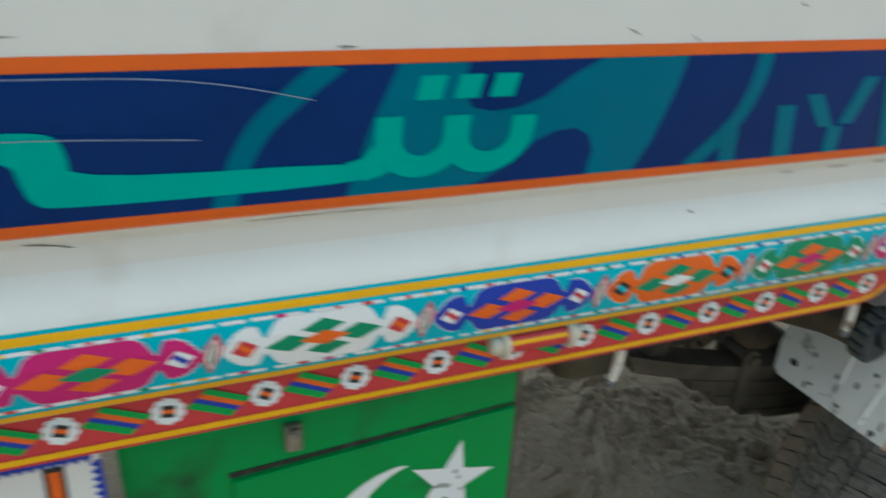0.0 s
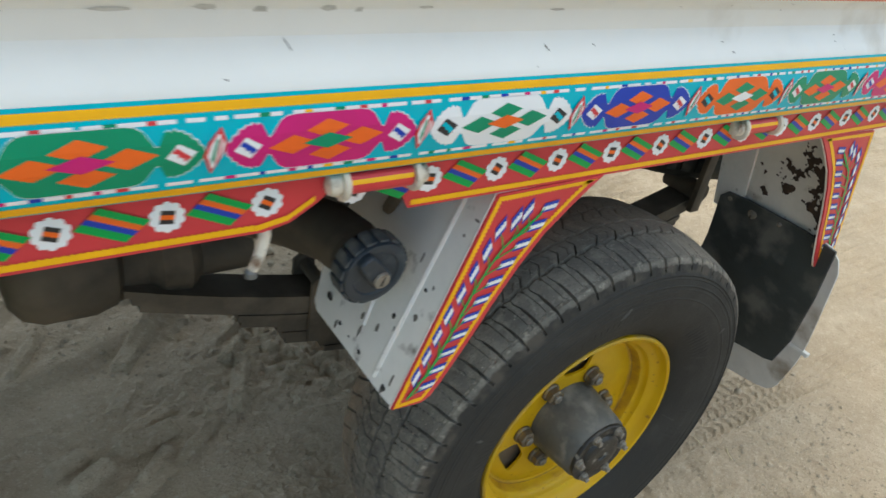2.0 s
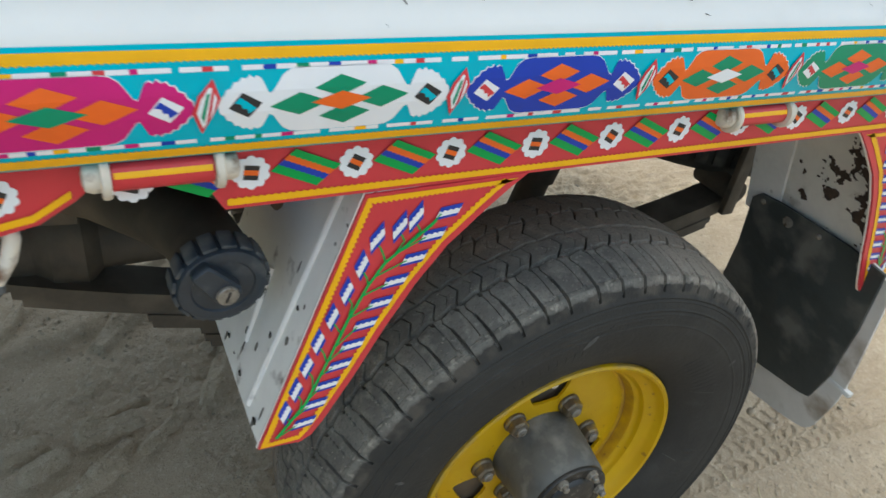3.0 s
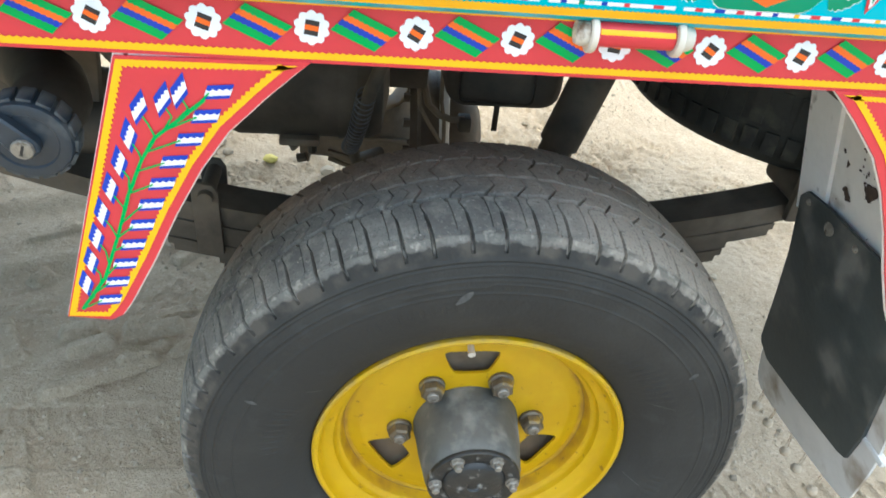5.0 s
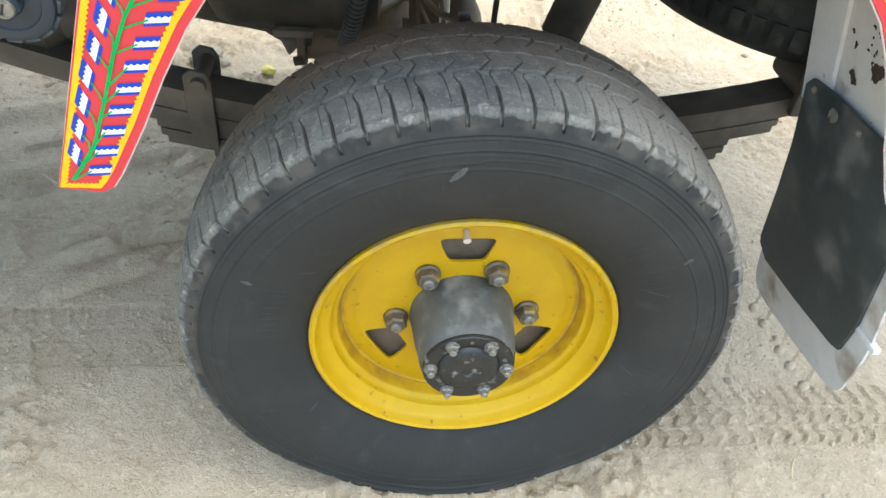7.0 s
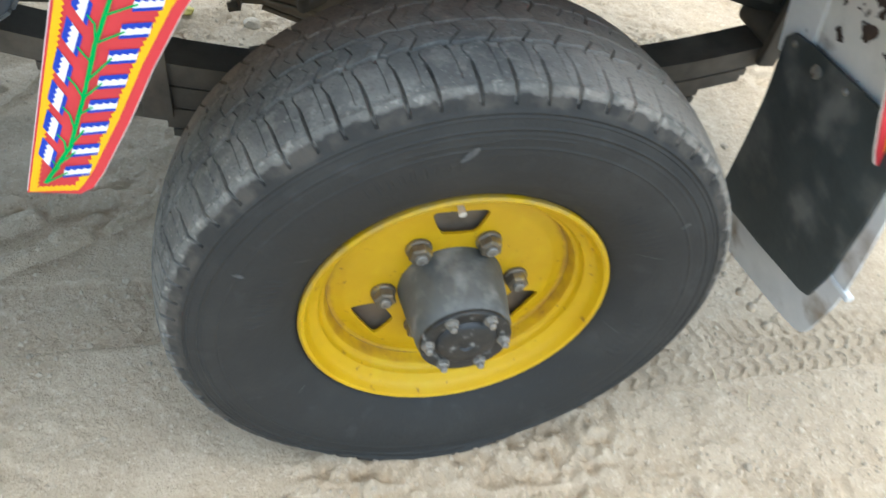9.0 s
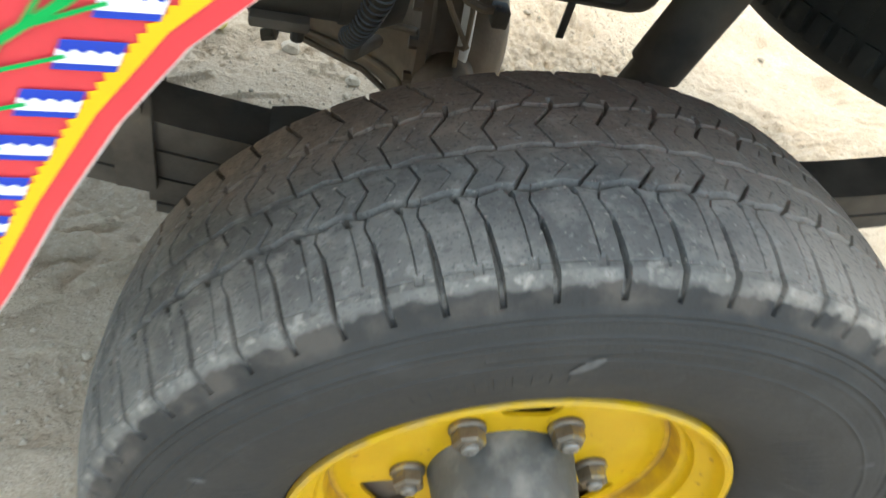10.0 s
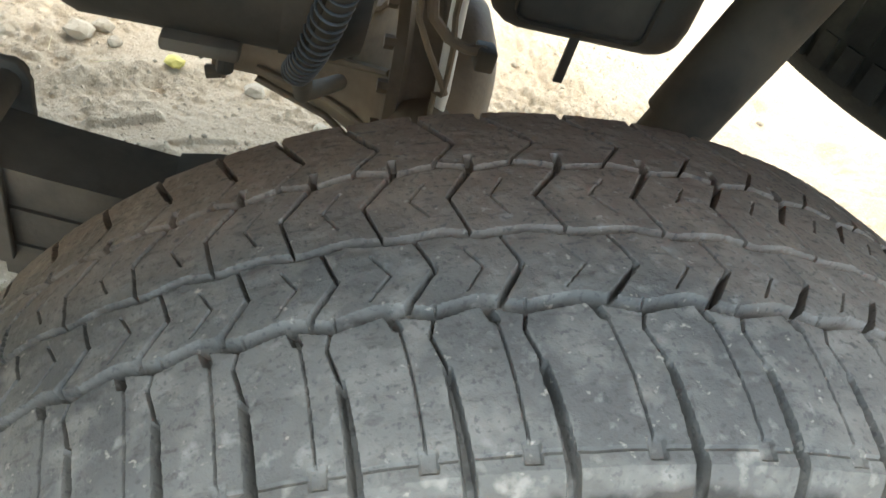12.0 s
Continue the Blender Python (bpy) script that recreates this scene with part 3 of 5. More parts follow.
SCHEMES = {
    "white": [WHITEV, GREEN, ORANGE, BLACKV, TEAL],
    "white_red": [WHITEV, GREEN, ORANGE, RED, ORANGE],
    "blue": [BLUE, ORANGE, MAGENTA, WHITEV, RED],
    "orange": [ORANGE, GREEN, WHITEV, BLACKV, TEAL],
    "green": [GREEN, ORANGE, MAGENTA, WHITEV, RED],
    "magenta": [MAGENTA, ORANGE, GREEN, WHITEV, BLUE],
}
MOTIFS = {n: motif(s) for n, s in SCHEMES.items()}
ORDER = ["white", "blue", "orange", "green", "magenta"]
for k in range(-7, 8):
    n = "white_red" if k == -5 else ORDER[k % 5]
    x = -0.407 + 0.1895 * k
    for name, mesh in MOTIFS[n]:
        part(name, mesh, [], drop_side, n.split("_")[0] + " lobed motif" if name == "motif" else "", at=Matrix.Translation((x, 0, 0)))

# -- orange lines and the blue sticker band
part("orange_line", paint([(q, 0, 1) for q in toothed(X0, X1, 1.167, 1.1785, 0.0075, 0.0012)]), ORANGE, drop_side, "orange line with a toothed edge")
part("orange_line", paint([([(X0, 1.289), (X1, 1.289), (X1, 1.2995), (X0, 1.2995)], 0, 1)]), ORANGE, drop_side, "orange line")
band = part("sticker_band", paint([([(X0, 1.178), (X1, 1.178), (X1, 1.289), (X0, 1.289)], 0, 0)]), NAVY, drop_side, "navy blue sticker band")


def stroke(points, w, cut=(1.1785, 1.2885)):
    """Quads along a curved stroke of width w, kept within the band."""
    out = []
    pts = [Vector((x, z)) for x, z in points]
    fine = []
    for i in range(len(pts) - 1):
        a, b = pts[max(i - 1, 0)], pts[min(i + 2, len(pts) - 1)]
        for k in range(6):
            t = k / 6
            fine.append(0.5 * (2 * pts[i] + (pts[i + 1] - a) * t + (2 * a - 5 * pts[i] + 4 * pts[i + 1] - b) * t * t + (3 * pts[i] - a - 3 * pts[i + 1] + b) * t**3))
    fine.append(pts[-1])
    sides = []
    for k, p in enumerate(fine):
        d = (fine[min(k + 1, len(fine) - 1)] - fine[max(k - 1, 0)]).normalized()
        n = Vector((-d.y, d.x)) * w / 2
        sides.append([(v.x, min(max(v.y, cut[0]), cut[1])) for v in (p - n, p + n)])
    for (a, b), (c, d) in zip(sides, sides[1:]):
        out.append([a, c, d, b])
    return out


swooshes = [stroke([(-1.343, 1.293), (-1.372, 1.270), (-1.400, 1.244), (-1.418, 1.212), (-1.431, 1.174)], 0.018), stroke([(-0.9415, 1.295), (-0.942, 1.254), (-0.953, 1.219), (-0.992, 1.174)], 0.018),
            stroke([(-1.80, 1.292), (-1.72, 1.24), (-1.70, 1.174)], 0.03), stroke([(-0.36, 1.29), (-0.33, 1.24), (-0.36, 1.174)], 0.03), stroke([(0.10, 1.29), (0.05, 1.23), (0.04, 1.174)], 0.04)]
for s in swooshes:
    part("swoosh", paint([(q, 0, 1) for q in s]), PETROL, band, "petrol blue swoosh")
blob = [(-1.297, 1.2885), (-1.315, 1.244), (-1.334, 1.1785), (-1.226, 1.1785), (-1.213, 1.182), (-1.187, 1.199), (-1.168, 1.217), (-1.151, 1.225), (-1.130, 1.227), (-1.115, 1.219), (-1.107, 1.204), (-1.108, 1.1785),
        (-1.056, 1.1785), (-1.044, 1.208), (-1.035, 1.252), (-1.030, 1.2885), (-1.119, 1.2885), (-1.146, 1.274), (-1.169, 1.257), (-1.191, 1.249), (-1.214, 1.247), (-1.232, 1.251), (-1.242, 1.266), (-1.239, 1.2885)]
part("swoosh", paint([(blob, 0, 1)]), PETROL, band, "petrol blue swoosh")
# trade sign, as plain shapes of its colours: a long bar with a step, and a double bowl
LONG_BAR = [(-1.590, 1.250), (-1.550, 1.250), (-1.534, 1.246), (-1.530, 1.232), (-1.530, 1.212), (-1.300, 1.2095), (-1.300, 1.1905), (-1.545, 1.1895), (-1.558, 1.196), (-1.562, 1.212), (-1.564, 1.228), (-1.590, 1.230)]
part("sign_bar", paint([(rounded(LONG_BAR), 0, 3)]), AQUA, band, "long aqua bar with a step")


def bowl(x0, x1, top, low, w):
    """A U of even width, with a round bottom."""
    cx, r = (x0 + x1) / 2, (x1 - x0) / 2
    out = [(cx + r * math.cos(t), low + r + 0.9 * r * math.sin(t)) for t in np.linspace(math.pi, 2 * math.pi, 15)]
    inn = [(cx + (r - w) * math.cos(t), low + r + 0.9 * (r - w) * math.sin(t)) for t in np.linspace(2 * math.pi, math.pi, 15)]
    return [(x0, top)] + out + [(x1, top - 0.003), (x1 - w, top - 0.003)] + inn + [(x0 + w, top)]


part("sign_bowl", paint([(bowl(-1.313, -1.233, 1.247, 1.187, 0.0225), 0, 4)]), AQUA, band, "aqua bowl shape")
part("sign_bowl", paint([(bowl(-1.255, -1.172, 1.2455, 1.1865, 0.0225), 0, 5)]), AQUA, band, "aqua bowl shape")
part("sign_fillet", paint([([(-1.336, 1.2095), (-1.322, 1.213), (-1.314, 1.224), (-1.306, 1.215), (-1.304, 1.196), (-1.320, 1.192)], 0, 6)]), AQUA, band, "aqua bar")
for x in (-1.282, -1.250, -1.219):
    part("sign_block", paint([([(x, 1.2595), (x + 0.0215, 1.2595), (x + 0.0255, 1.279), (x + 0.004, 1.279)], 0, 3)]), AQUA, band, "small aqua block")
# slanted bars of the trade lettering: foot, head, lean to the head and width
for x, z0, z1, lean, w in ((-0.955, 1.1785, 1.221, -0.011, 0.021), (-0.884, 1.1785, 1.236, -0.020, 0.023), (-0.816, 1.1785, 1.209, -0.008, 0.021), (-0.838, 1.209, 1.246, -0.034, 0.021), (-0.812, 1.211, 1.262, 0.008, 0.021),
                           (-0.732, 1.1785, 1.262, -0.042, 0.026), (-0.674, 1.1785, 1.262, 0.016, 0.024), (-0.598, 1.190, 1.262, -0.014, 0.028), (-0.545, 1.186, 1.262, -0.014, 0.026), (-0.485, 1.186, 1.262, -0.020, 0.026)):
    part("lettering_bar", paint([([(x, z0), (x + w, z0), (x + w + lean, z1), (x + lean, z1)], 0, 3)]), PETROL, band, "petrol blue bar")

# -- scratches and chips on the white paint
SMUDGE = material("grey_smudge", (0.50, 0.49, 0.45), 0.6, vary=0.25, scale=150)
CHIP = material("bare_scratch", (0.16, 0.15, 0.13), 0.7, vary=0.3, scale=80)
rnd = random.Random(5)
marks = [(-1.572, 1.155, -1.550, 1.151, 0.0020), (-1.550, 1.151, -1.522, 1.139, 0.0022), (-1.556, 1.1455, -1.552, 1.137, 0.0022), (-1.410, 1.158, -1.339, 1.1585, 0.0010), (-1.339, 1.1585, -1.277, 1.1555, 0.0009), (-1.575, 1.31, -1.545, 1.312, 0.0012),
         (-1.342, 1.3015, -1.330, 1.302, 0.0016), (-1.096, 1.312, -1.086, 1.307, 0.0012), (-1.030, 1.306, -1.022, 1.300, 0.0012), (-0.914, 1.332, -0.909, 1.330, 0.002), (-0.958, 1.118, -0.955, 1.1165, 0.003), (-0.63, 1.128, -0.624, 1.119, 0.0016), (-0.36, 1.117, -0.355, 1.112, 0.002)]
for _ in range(22):
    x, z = rnd.uniform(-0.75, 0.5), rnd.choice((rnd.uniform(1.148, 1.163), rnd.uniform(1.10, 1.16)))
    a, l = rnd.uniform(-1.2, -0.2), rnd.uniform(0.002, 0.009)
    marks.append((x, z, x + l * math.cos(a), z + 0.4 * l * math.sin(a), rnd.uniform(0.0004, 0.0011)))
for x0, z0, x1, z1, w in marks:
    part("scratch", paint([([(x0, z0 - w / 2), (x1, z1 - w / 3), (x1 + w / 3, z1), ((x0 + x1) / 2, (z0 + z1) / 2 + w * 0.7), (x0 - w / 3, z0 + w / 2)], 0, 0)]), CHIP, drop_side)

PALE = material("pale_scratch", (0.22, 0.29, 0.40), 0.6, vary=0.3, scale=90)
for pts in ([(-1.60, 1.2865), (-1.558, 1.286), (-1.478, 1.284), (-1.419, 1.277), (-1.361, 1.264)], [(-1.58, 1.245), (-1.54, 1.244), (-1.503, 1.242), (-1.444, 1.238)]):
    part("scratch", paint([(q, 0, 12) for q in stroke(pts, 0.0009)]), PALE, band)
# smudges along the crease
for x, z, l, w in ((-0.77, 1.150, 0.030, 0.004), (-0.70, 1.152, 0.018, 0.005), (-0.655, 1.149, 0.012, 0.008), (-0.60, 1.151, 0.014, 0.006), (-0.57, 1.146, 0.008, 0.012), (-0.84, 1.149, 0.022, 0.003), (-0.51, 1.152, 0.016, 0.003), (-0.36, 1.150, 0.02, 0.003)):
    part("scratch", paint([([(x, z), (x + 0.4 * l, z - 0.5 * w), (x + l, z - 0.2 * w), (x + 0.9 * l, z + 0.4 * w), (x + 0.3 * l, z + 0.5 * w)], 0, 0)]), SMUDGE, drop_side)

# -- flowers and lozenges of the rail
def flower_mesh(turn):
    pts = []
    for k in range(100):
        t = 2 * math.pi * k / 100
        r = 0.0128 + 0.0022 * abs(math.sin(5 * t))
        pts.append((r * math.cos(t), r * math.sin(t)))

    def square(a0, a1):
        c, s = math.cos(turn), math.sin(turn)
        return [(u * c - v * s, u * s + v * c) for u, v in ((-0.0058, a0), (0.0058, a0), (0.0058, a1), (-0.0058, a1))]

    bm = paint([(pts, 0, 1), (square(-0.0064, -0.0022), 1, 2), (square(-0.0022, 0.0022), 2, 2), (square(0.0022, 0.0064), 1, 2)], flat_y)
    mesh = bpy.data.meshes.new("flower")
    bm.to_mesh(mesh)
    bm.free()
    for m in (WHITEV, BLACKV, ORANGE):
        mesh.materials.append(m)
    return mesh


def lozenge_mesh():
    TL, R, B, L = (Vector(p) for p in ((-0.009, 0.0178), (0.0285, 0.0005), (0.009, -0.0178), (-0.0285, -0.0005)))
    polys, cuts = [], [0, 0.24, 0.46, 0.68, 1.0]
    for i, mat in enumerate((0, 1, 2, 0)):
        a0, a1 = TL.lerp(L, cuts[i]), R.lerp(B, cuts[i])
        b0, b1 = TL.lerp(L, cuts[i + 1]), R.lerp(B, cuts[i + 1])
        edge = []
        n = 9
        for k in range(n):
            edge += [b1.lerp(b0, k / n), b1.lerp(b0, (k + 0.5) / n) + (b0 - a0) * 0.16 * (i < 3)]
        polys.append(([tuple(a0), tuple(a1)] + [tuple(p) for p in edge] + [tuple(b0)], mat, 4 - i))
    bm = paint(polys, flat_y)
    mesh = bpy.data.meshes.new("lozenge")
    bm.to_mesh(mesh)
    bm.free()
    for m in (GREEN2, ORANGE, BLUE):
        mesh.materials.append(m)
    return mesh


GREEN2 = material("bright_green_vinyl", (0.004, 0.33, 0.06), 0.33, vary=0.08, scale=20, gloss=0.3, coat=0.15)
FLOWERS, LOZENGE = [flower_mesh(a) for a in (-0.5, -0.35, -0.15)], lozenge_mesh()
for k in range(-17, 13):
    x = -0.382 + (0.0853 if k < 0 else 0.0872) * k
    part("flower", FLOWERS[k % 3], [], side_rail, "white flower with a black and orange square", at=Matrix.Translation((x, 0, 0.981)))
    if k != -3:
        part("lozenge", LOZENGE, [], side_rail, "lozenge of green, orange and blue bands", at=Matrix.Translation((x + 0.0435, 0, 0.981)))
for a, b in ((X0, -0.645), (-0.486, X1)):
    part("yellow_border", paint([(q, 0, 1) for q in toothed(a, b, 0.9535, 0.9590, 0.0058, 0.0015, False)], flat_y), YELLOW, side_rail, "yellow toothed border")
    part("orange_edge", paint([([(a, 1.0000), (b, 1.0000), (b, 1.0055), (a, 1.0055)], 0, 1)], flat_y), YELLOW, side_rail)
for path in (((-0.648, 0.9530), (-0.618, 0.9590), (-0.592, 0.9755)),):
    q = [[(a[0], a[1]), (b[0], b[1]), (b[0], b[1] + 0.006), (a[0], a[1] + 0.006)] for a, b in zip(path, path[1:])]
    part("yellow_border", paint([(o, 0, 2) for o in q], flat_y), YELLOW, side_rail)

# -- hinges of the drop side
HY = -0.006


def hinge(x):
    h = part("hinge", lathe([(0.0095, -0.036), (0.0112, -0.034), (0.0112, 0.034), (0.0095, 0.036)], 20, "x", (x, HY, 0.993)), RED, truck, "hinge barrel with cream ends")
    part("hinge_stripe", lathe([(0.0114, -0.033), (0.0114, 0.033)], 20, "x", (x, HY, 0.9938)), RED, h)
    band_bm = bmesh.new()
    n = 6
    rows = [[band_bm.verts.new((x + s * 0.033, HY - 0.0118 * math.cos(a), 0.993 + 0.0118 * math.sin(a))) for a in np.linspace(0.25, 0.75, n)] for s in (-1, 1)]
    for k in range(n - 1):
        band_bm.faces.new((rows[0][k], rows[1][k], rows[1][k + 1], rows[0][k + 1]))
    part("hinge_band", band_bm, YELLOW, h, "yellow painted band")
    for s in (-1, 1):
        part("collar", lathe([(0.009, 0.0345 * s), (0.0158, 0.035 * s), (0.0170, 0.0375 * s), (0.0168, 0.0405 * s), (0.0150, 0.0418 * s), (0.0125, 0.0412 * s)], 28, "x", (x, HY, 0.993)), CREAM, h, "cream painted collar")
        part("pin_end", lathe([(0.0112, 0.0412 * s), (0.0115, 0.047 * s), (0.0095, 0.052 * s), (0.004, 0.0535 * s)], 20, "x", (x, HY, 0.993)), CREAM, h, "chipped pin end")
    return h


for x in HINGES:
    hinge(x)
for x, z in ((-1.006, 0.0), (-0.639, 0.0)):
    pts = [(x + 0.004, 0.012, 0.956), (x + 0.004, 0.010, 0.940), (x, 0.006, 0.927), (x - 0.006, 0.002, 0.918), (x - 0.011, 0.0, 0.910)]
    hk = part("rope_hook", tube(pts, [0.0062, 0.0062, 0.006, 0.0055, 0.005], 12), CREAM, truck, "cream painted rope hook")
    part("hook_tip", lathe([(0.002, -0.0075), (0.0062, -0.006), (0.0062, 0.0), (0.004, 0.002)], 14, "z", (x - 0.012, 0, 0.910)), STEEL, hk)

# ---- fenders ----
OUTLINE = [(-0.371, 0.9475), (-0.208, 0.951), (-0.224, 0.938), (-0.248, 0.916), (-0.283, 0.881), (-0.311, 0.841), (-0.340, 0.789), (-0.367, 0.734), (-0.398, 0.677), (-0.410, 0.659), (-0.422, 0.652), (-0.466, 0.656)]


def inset(poly, d):
    """The outline moved inwards by d."""
    pts = [Vector(p) for p in poly]
    ds = d if isinstance(d, list) else [d] * len(pts)
    area = sum(a.x * b.y - b.x * a.y for a, b in zip(pts, pts[1:] + pts[:1]))
    s = 1 if area > 0 else -1
    out = []
    for i, p in enumerate(pts):
        d0, d1 = (p - pts[i - 1]).normalized(), (pts[(i + 1) % len(pts)] - p).normalized()
        n0, n1 = Vector((-d0.y, d0.x)) * s, Vector((-d1.y, d1.x)) * s
        m = (n0 + n1).normalized()
        out.append(p + m * min(ds[i] / max(m.dot(n0), 0.35), 2.2 * ds[i]))
    return out


def fender_border(poly):
    """A yellow ribbon inside the outline with teeth on its inner edge."""
    edge = [0.0025, 0.0050] + [0.0085] * 8 + [0.0050, 0.0015]
    a, b = inset(poly, edge), inset(poly, [e + 0.0052 for e in edge])
    quads = []
    for i in range(len(a)):
        j = (i + 1) % len(a)
        n = max(1, int((a[j] - a[i]).length / 0.0055))
        for k in range(n):
            p0, p1 = a[i].lerp(a[j], k / n), a[i].lerp(a[j], (k + 1) / n)
            q0, q1 = b[i].lerp(b[j], k / n), b[i].lerp(b[j], (k + 1) / n)
            qm = (q0 + q1) / 2 + ((q0 + q1) / 2 - (p0 + p1) / 2) * 0.42
            quads += [[tuple(v) for v in (p0, (p0 + p1) / 2, qm, q0)], [tuple(v) for v in ((p0 + p1) / 2, p1, q1, qm)]]
    return quads


def leaf_polys(c, u, w, h, slant=0.5):
    """A slanted leaf at c, long axis u: a blue field with a white toothed half."""
    c, u = Vector(c), Vector(u).normalized()
    v = Vector((-u.y, u.x))
    skew = u * h * slant
    A, B, C, D = c - u * w - v * h - skew, c + u * w - v * h - skew, c + u * w + v * h + skew, c - u * w + v * h + skew
    teeth = []
    n = 4
    a, b = A.lerp(D, 0.72), B.lerp(C, 0.72)
    for k in range(n):
        teeth += [a.lerp(b, k / n), a.lerp(b, (k + 0.5) / n) - v * h * 0.28]
    teeth.append(b)
    low = [B.lerp(C, 0.24), A.lerp(D, 0.24)]
    return [([tuple(p) for p in (A, B, C, D)], 0, 2), ([tuple(p) for p in teeth + low], 1, 3)]


def fender(name, m):
    """m mirrors and shifts the outline along x."""
    f = part(name, prism([m(*p) for p in OUTLINE], -0.0012, 0.0018), RED, truck, "red fender face with a painted leafy branch and yellow toothed border")
    part("steel_edge", prism([m(*p) for p in inset(OUTLINE, -0.0007)], 0.0020, 0.0045), RUSTED, f, "pale chipped steel edge")
    part("yellow_border", paint([([m(*p) for p in q], 0, 1) for q in fender_border(OUTLINE)], flat_y, lift=0.0016), YELLOW, f)
    stem = [(-0.448, 0.668), (-0.434, 0.688), (-0.418, 0.711), (-0.398, 0.761), (-0.379, 0.813), (-0.362, 0.850), (-0.347, 0.874), (-0.322, 0.894), (-0.300, 0.913)]

    def along(pts, t):
        s = t * (len(pts) - 1)
        i = min(int(s), len(pts) - 2)
        return Vector(pts[i]).lerp(Vector(pts[i + 1]), s - i)

    def line(p, q, w):
        d = (q - p).normalized()
        n = Vector((-d.y, d.x)) * w / 2
        return [m(*v) for v in (p - n, q - n * 0.85, q + n * 0.85, p + n)]

    fine = [along(stem, k / 24) for k in range(25)]
    stem_quads, twigs = [(line(p, q, 0.0038), 0, 6) for p, q in zip(fine, fine[1:])], []
    left, right = [], []
    for k in range(10):
        z = float(np.interp(k, [0, 3, 7, 9], [0.702, 0.790, 0.902, 0.919]))
        xl = float(np.interp(k, [0, 3, 7, 9], [-0.4385, -0.4075, -0.357, -0.321])) + (0.003 if k == 8 else 0)
        left.append(((xl, z), (0.42, 1.0) if k < 7 else (0.75, 1.0)))
        p = min(fine, key=lambda v: abs(v.y - (z - 0.030)))
        twigs.append((line(p, Vector((xl + 0.006, z - 0.016)), 0.0020), 0, 4))
        twigs.append((line(Vector((xl + 0.006, z - 0.016)), Vector((xl + 0.002, z - 0.008)), 0.0018), 0, 4))
    for k in range(11):
        z = float(np.interp(k, [0, 5, 10], [0.681, 0.801, 0.920]))
        xr = float(np.interp(z, [0.681, 0.752, 0.801, 0.849, 0.894, 0.920], [-0.419, -0.385, -0.361, -0.334, -0.302, -0.288]))
        right.append(((xr, z), (1.0, 0.10)))
        p = min(fine, key=lambda v: abs(v.y - (z - 0.014)))
        twigs.append((line(p, Vector((xr - 0.008, z - 0.001)), 0.0020), 0, 4))
    bm = paint(stem_quads, flat_y, lift=0.0016)
    bmesh.ops.remove_doubles(bm, verts=bm.verts[:], dist=0.0008)
    part("branch", bm, GREEN2, f, "green branch")
    for quad in twigs:
        part("twig", paint([quad], flat_y, lift=0.0016), GREEN2, f)
    for c, u in left:
        bm = paint([([m(*p) for p in o], mt, l) for o, mt, l in leaf_polys(c, u, 0.0102, 0.0070, 1.0)], flat_y, lift=0.0016)
        part("leaf", bm, [BLUE, WHITEV], f, "blue and white leaf")
    for c, u in right:
        bm = paint([([m(*p) for p in o], mt, l) for o, mt, l in leaf_polys(c, u, 0.0114, 0.0064)], flat_y, lift=0.0016)
        part("leaf", bm, [BLUE, WHITEV], f, "blue and white leaf")
    return f


front_fender = fender("front_fender", lambda x, z: (x, z))
rear_fender = fender("rear_fender", lambda x, z: (0.066 - x, z))


def slanted(x, z, slope, outline, th=0.003):
    """A plate across the truck with an outline of (y, z) that leans along x by slope for each metre down."""
    bm = bmesh.new()
    f = bm.faces.new([bm.verts.new((x + slope * (z - zz), yy, zz)) for yy, zz in outline])
    ext = bmesh.ops.extrude_face_region(bm, geom=[f])
    bmesh.ops.translate(bm, vec=(th, 0, 0), verts=[v for v in ext["geom"] if isinstance(v, bmesh.types.BMVert)])
    bmesh.ops.recalc_face_normals(bm, faces=bm.faces[:])
    return bm


def on_guard(y, z, off=0.0):
    return (-0.366 - 0.351 * (0.9385 - z) + off, y, z)


guard = part("front_mudguard", slanted(-0.366, 0.9385, -0.351, [(0.002, 0.657), (0.03, 0.655), (0.222, 0.652), (0.235, 0.660), (0.248, 0.705), (0.255, 0.95), (0.002, 0.95)]), CHIPPED, truck, "white mudguard plate with chipped paint")
part("guard_rib", tube([on_guard(0.055, 0.665), on_guard(0.05, 0.945)], 0.004, 8), CHIPPED, guard)
part("guard_rib", tube([on_guard(0.115, 0.70), on_guard(0.125, 0.79)], [0.003, 0.006], 8), CHIPPED, guard)
for y, z, s in ((0.205, 0.685, 0.008), (0.10, 0.668, 0.004), (0.03, 0.665, 0.005), (0.16, 0.672, 0.0035), (0.07, 0.745, 0.003), (0.04, 0.80, 0.003)):
    bm = lathe([(s, -0.0005), (s * 0.75, -0.0018), (s * 0.5, -0.0015)], 14, "x")
    part("rivet_hole", bm, HUBCAP, guard, "dark bolt hole", at=Matrix.Translation(on_guard(y, z)))
rnd = random.Random(11)
for _ in range(26):
    y, z = rnd.uniform(0.01, 0.2), rnd.choice((rnd.uniform(0.66, 0.76), rnd.uniform(0.66, 0.93)))
    w, h = rnd.uniform(0.002, 0.005), rnd.uniform(0.002, 0.011)
    bm = bmesh.new()
    bm.faces.new([bm.verts.new(on_guard(y + w * math.cos(t) * rnd.uniform(0.6, 1.1), z + h * math.sin(t) * rnd.uniform(0.6, 1.1), -0.0006)) for t in np.linspace(0, 2 * math.pi, 9)[:-1]])
    part("paint_chip", bm, CHIP, guard)
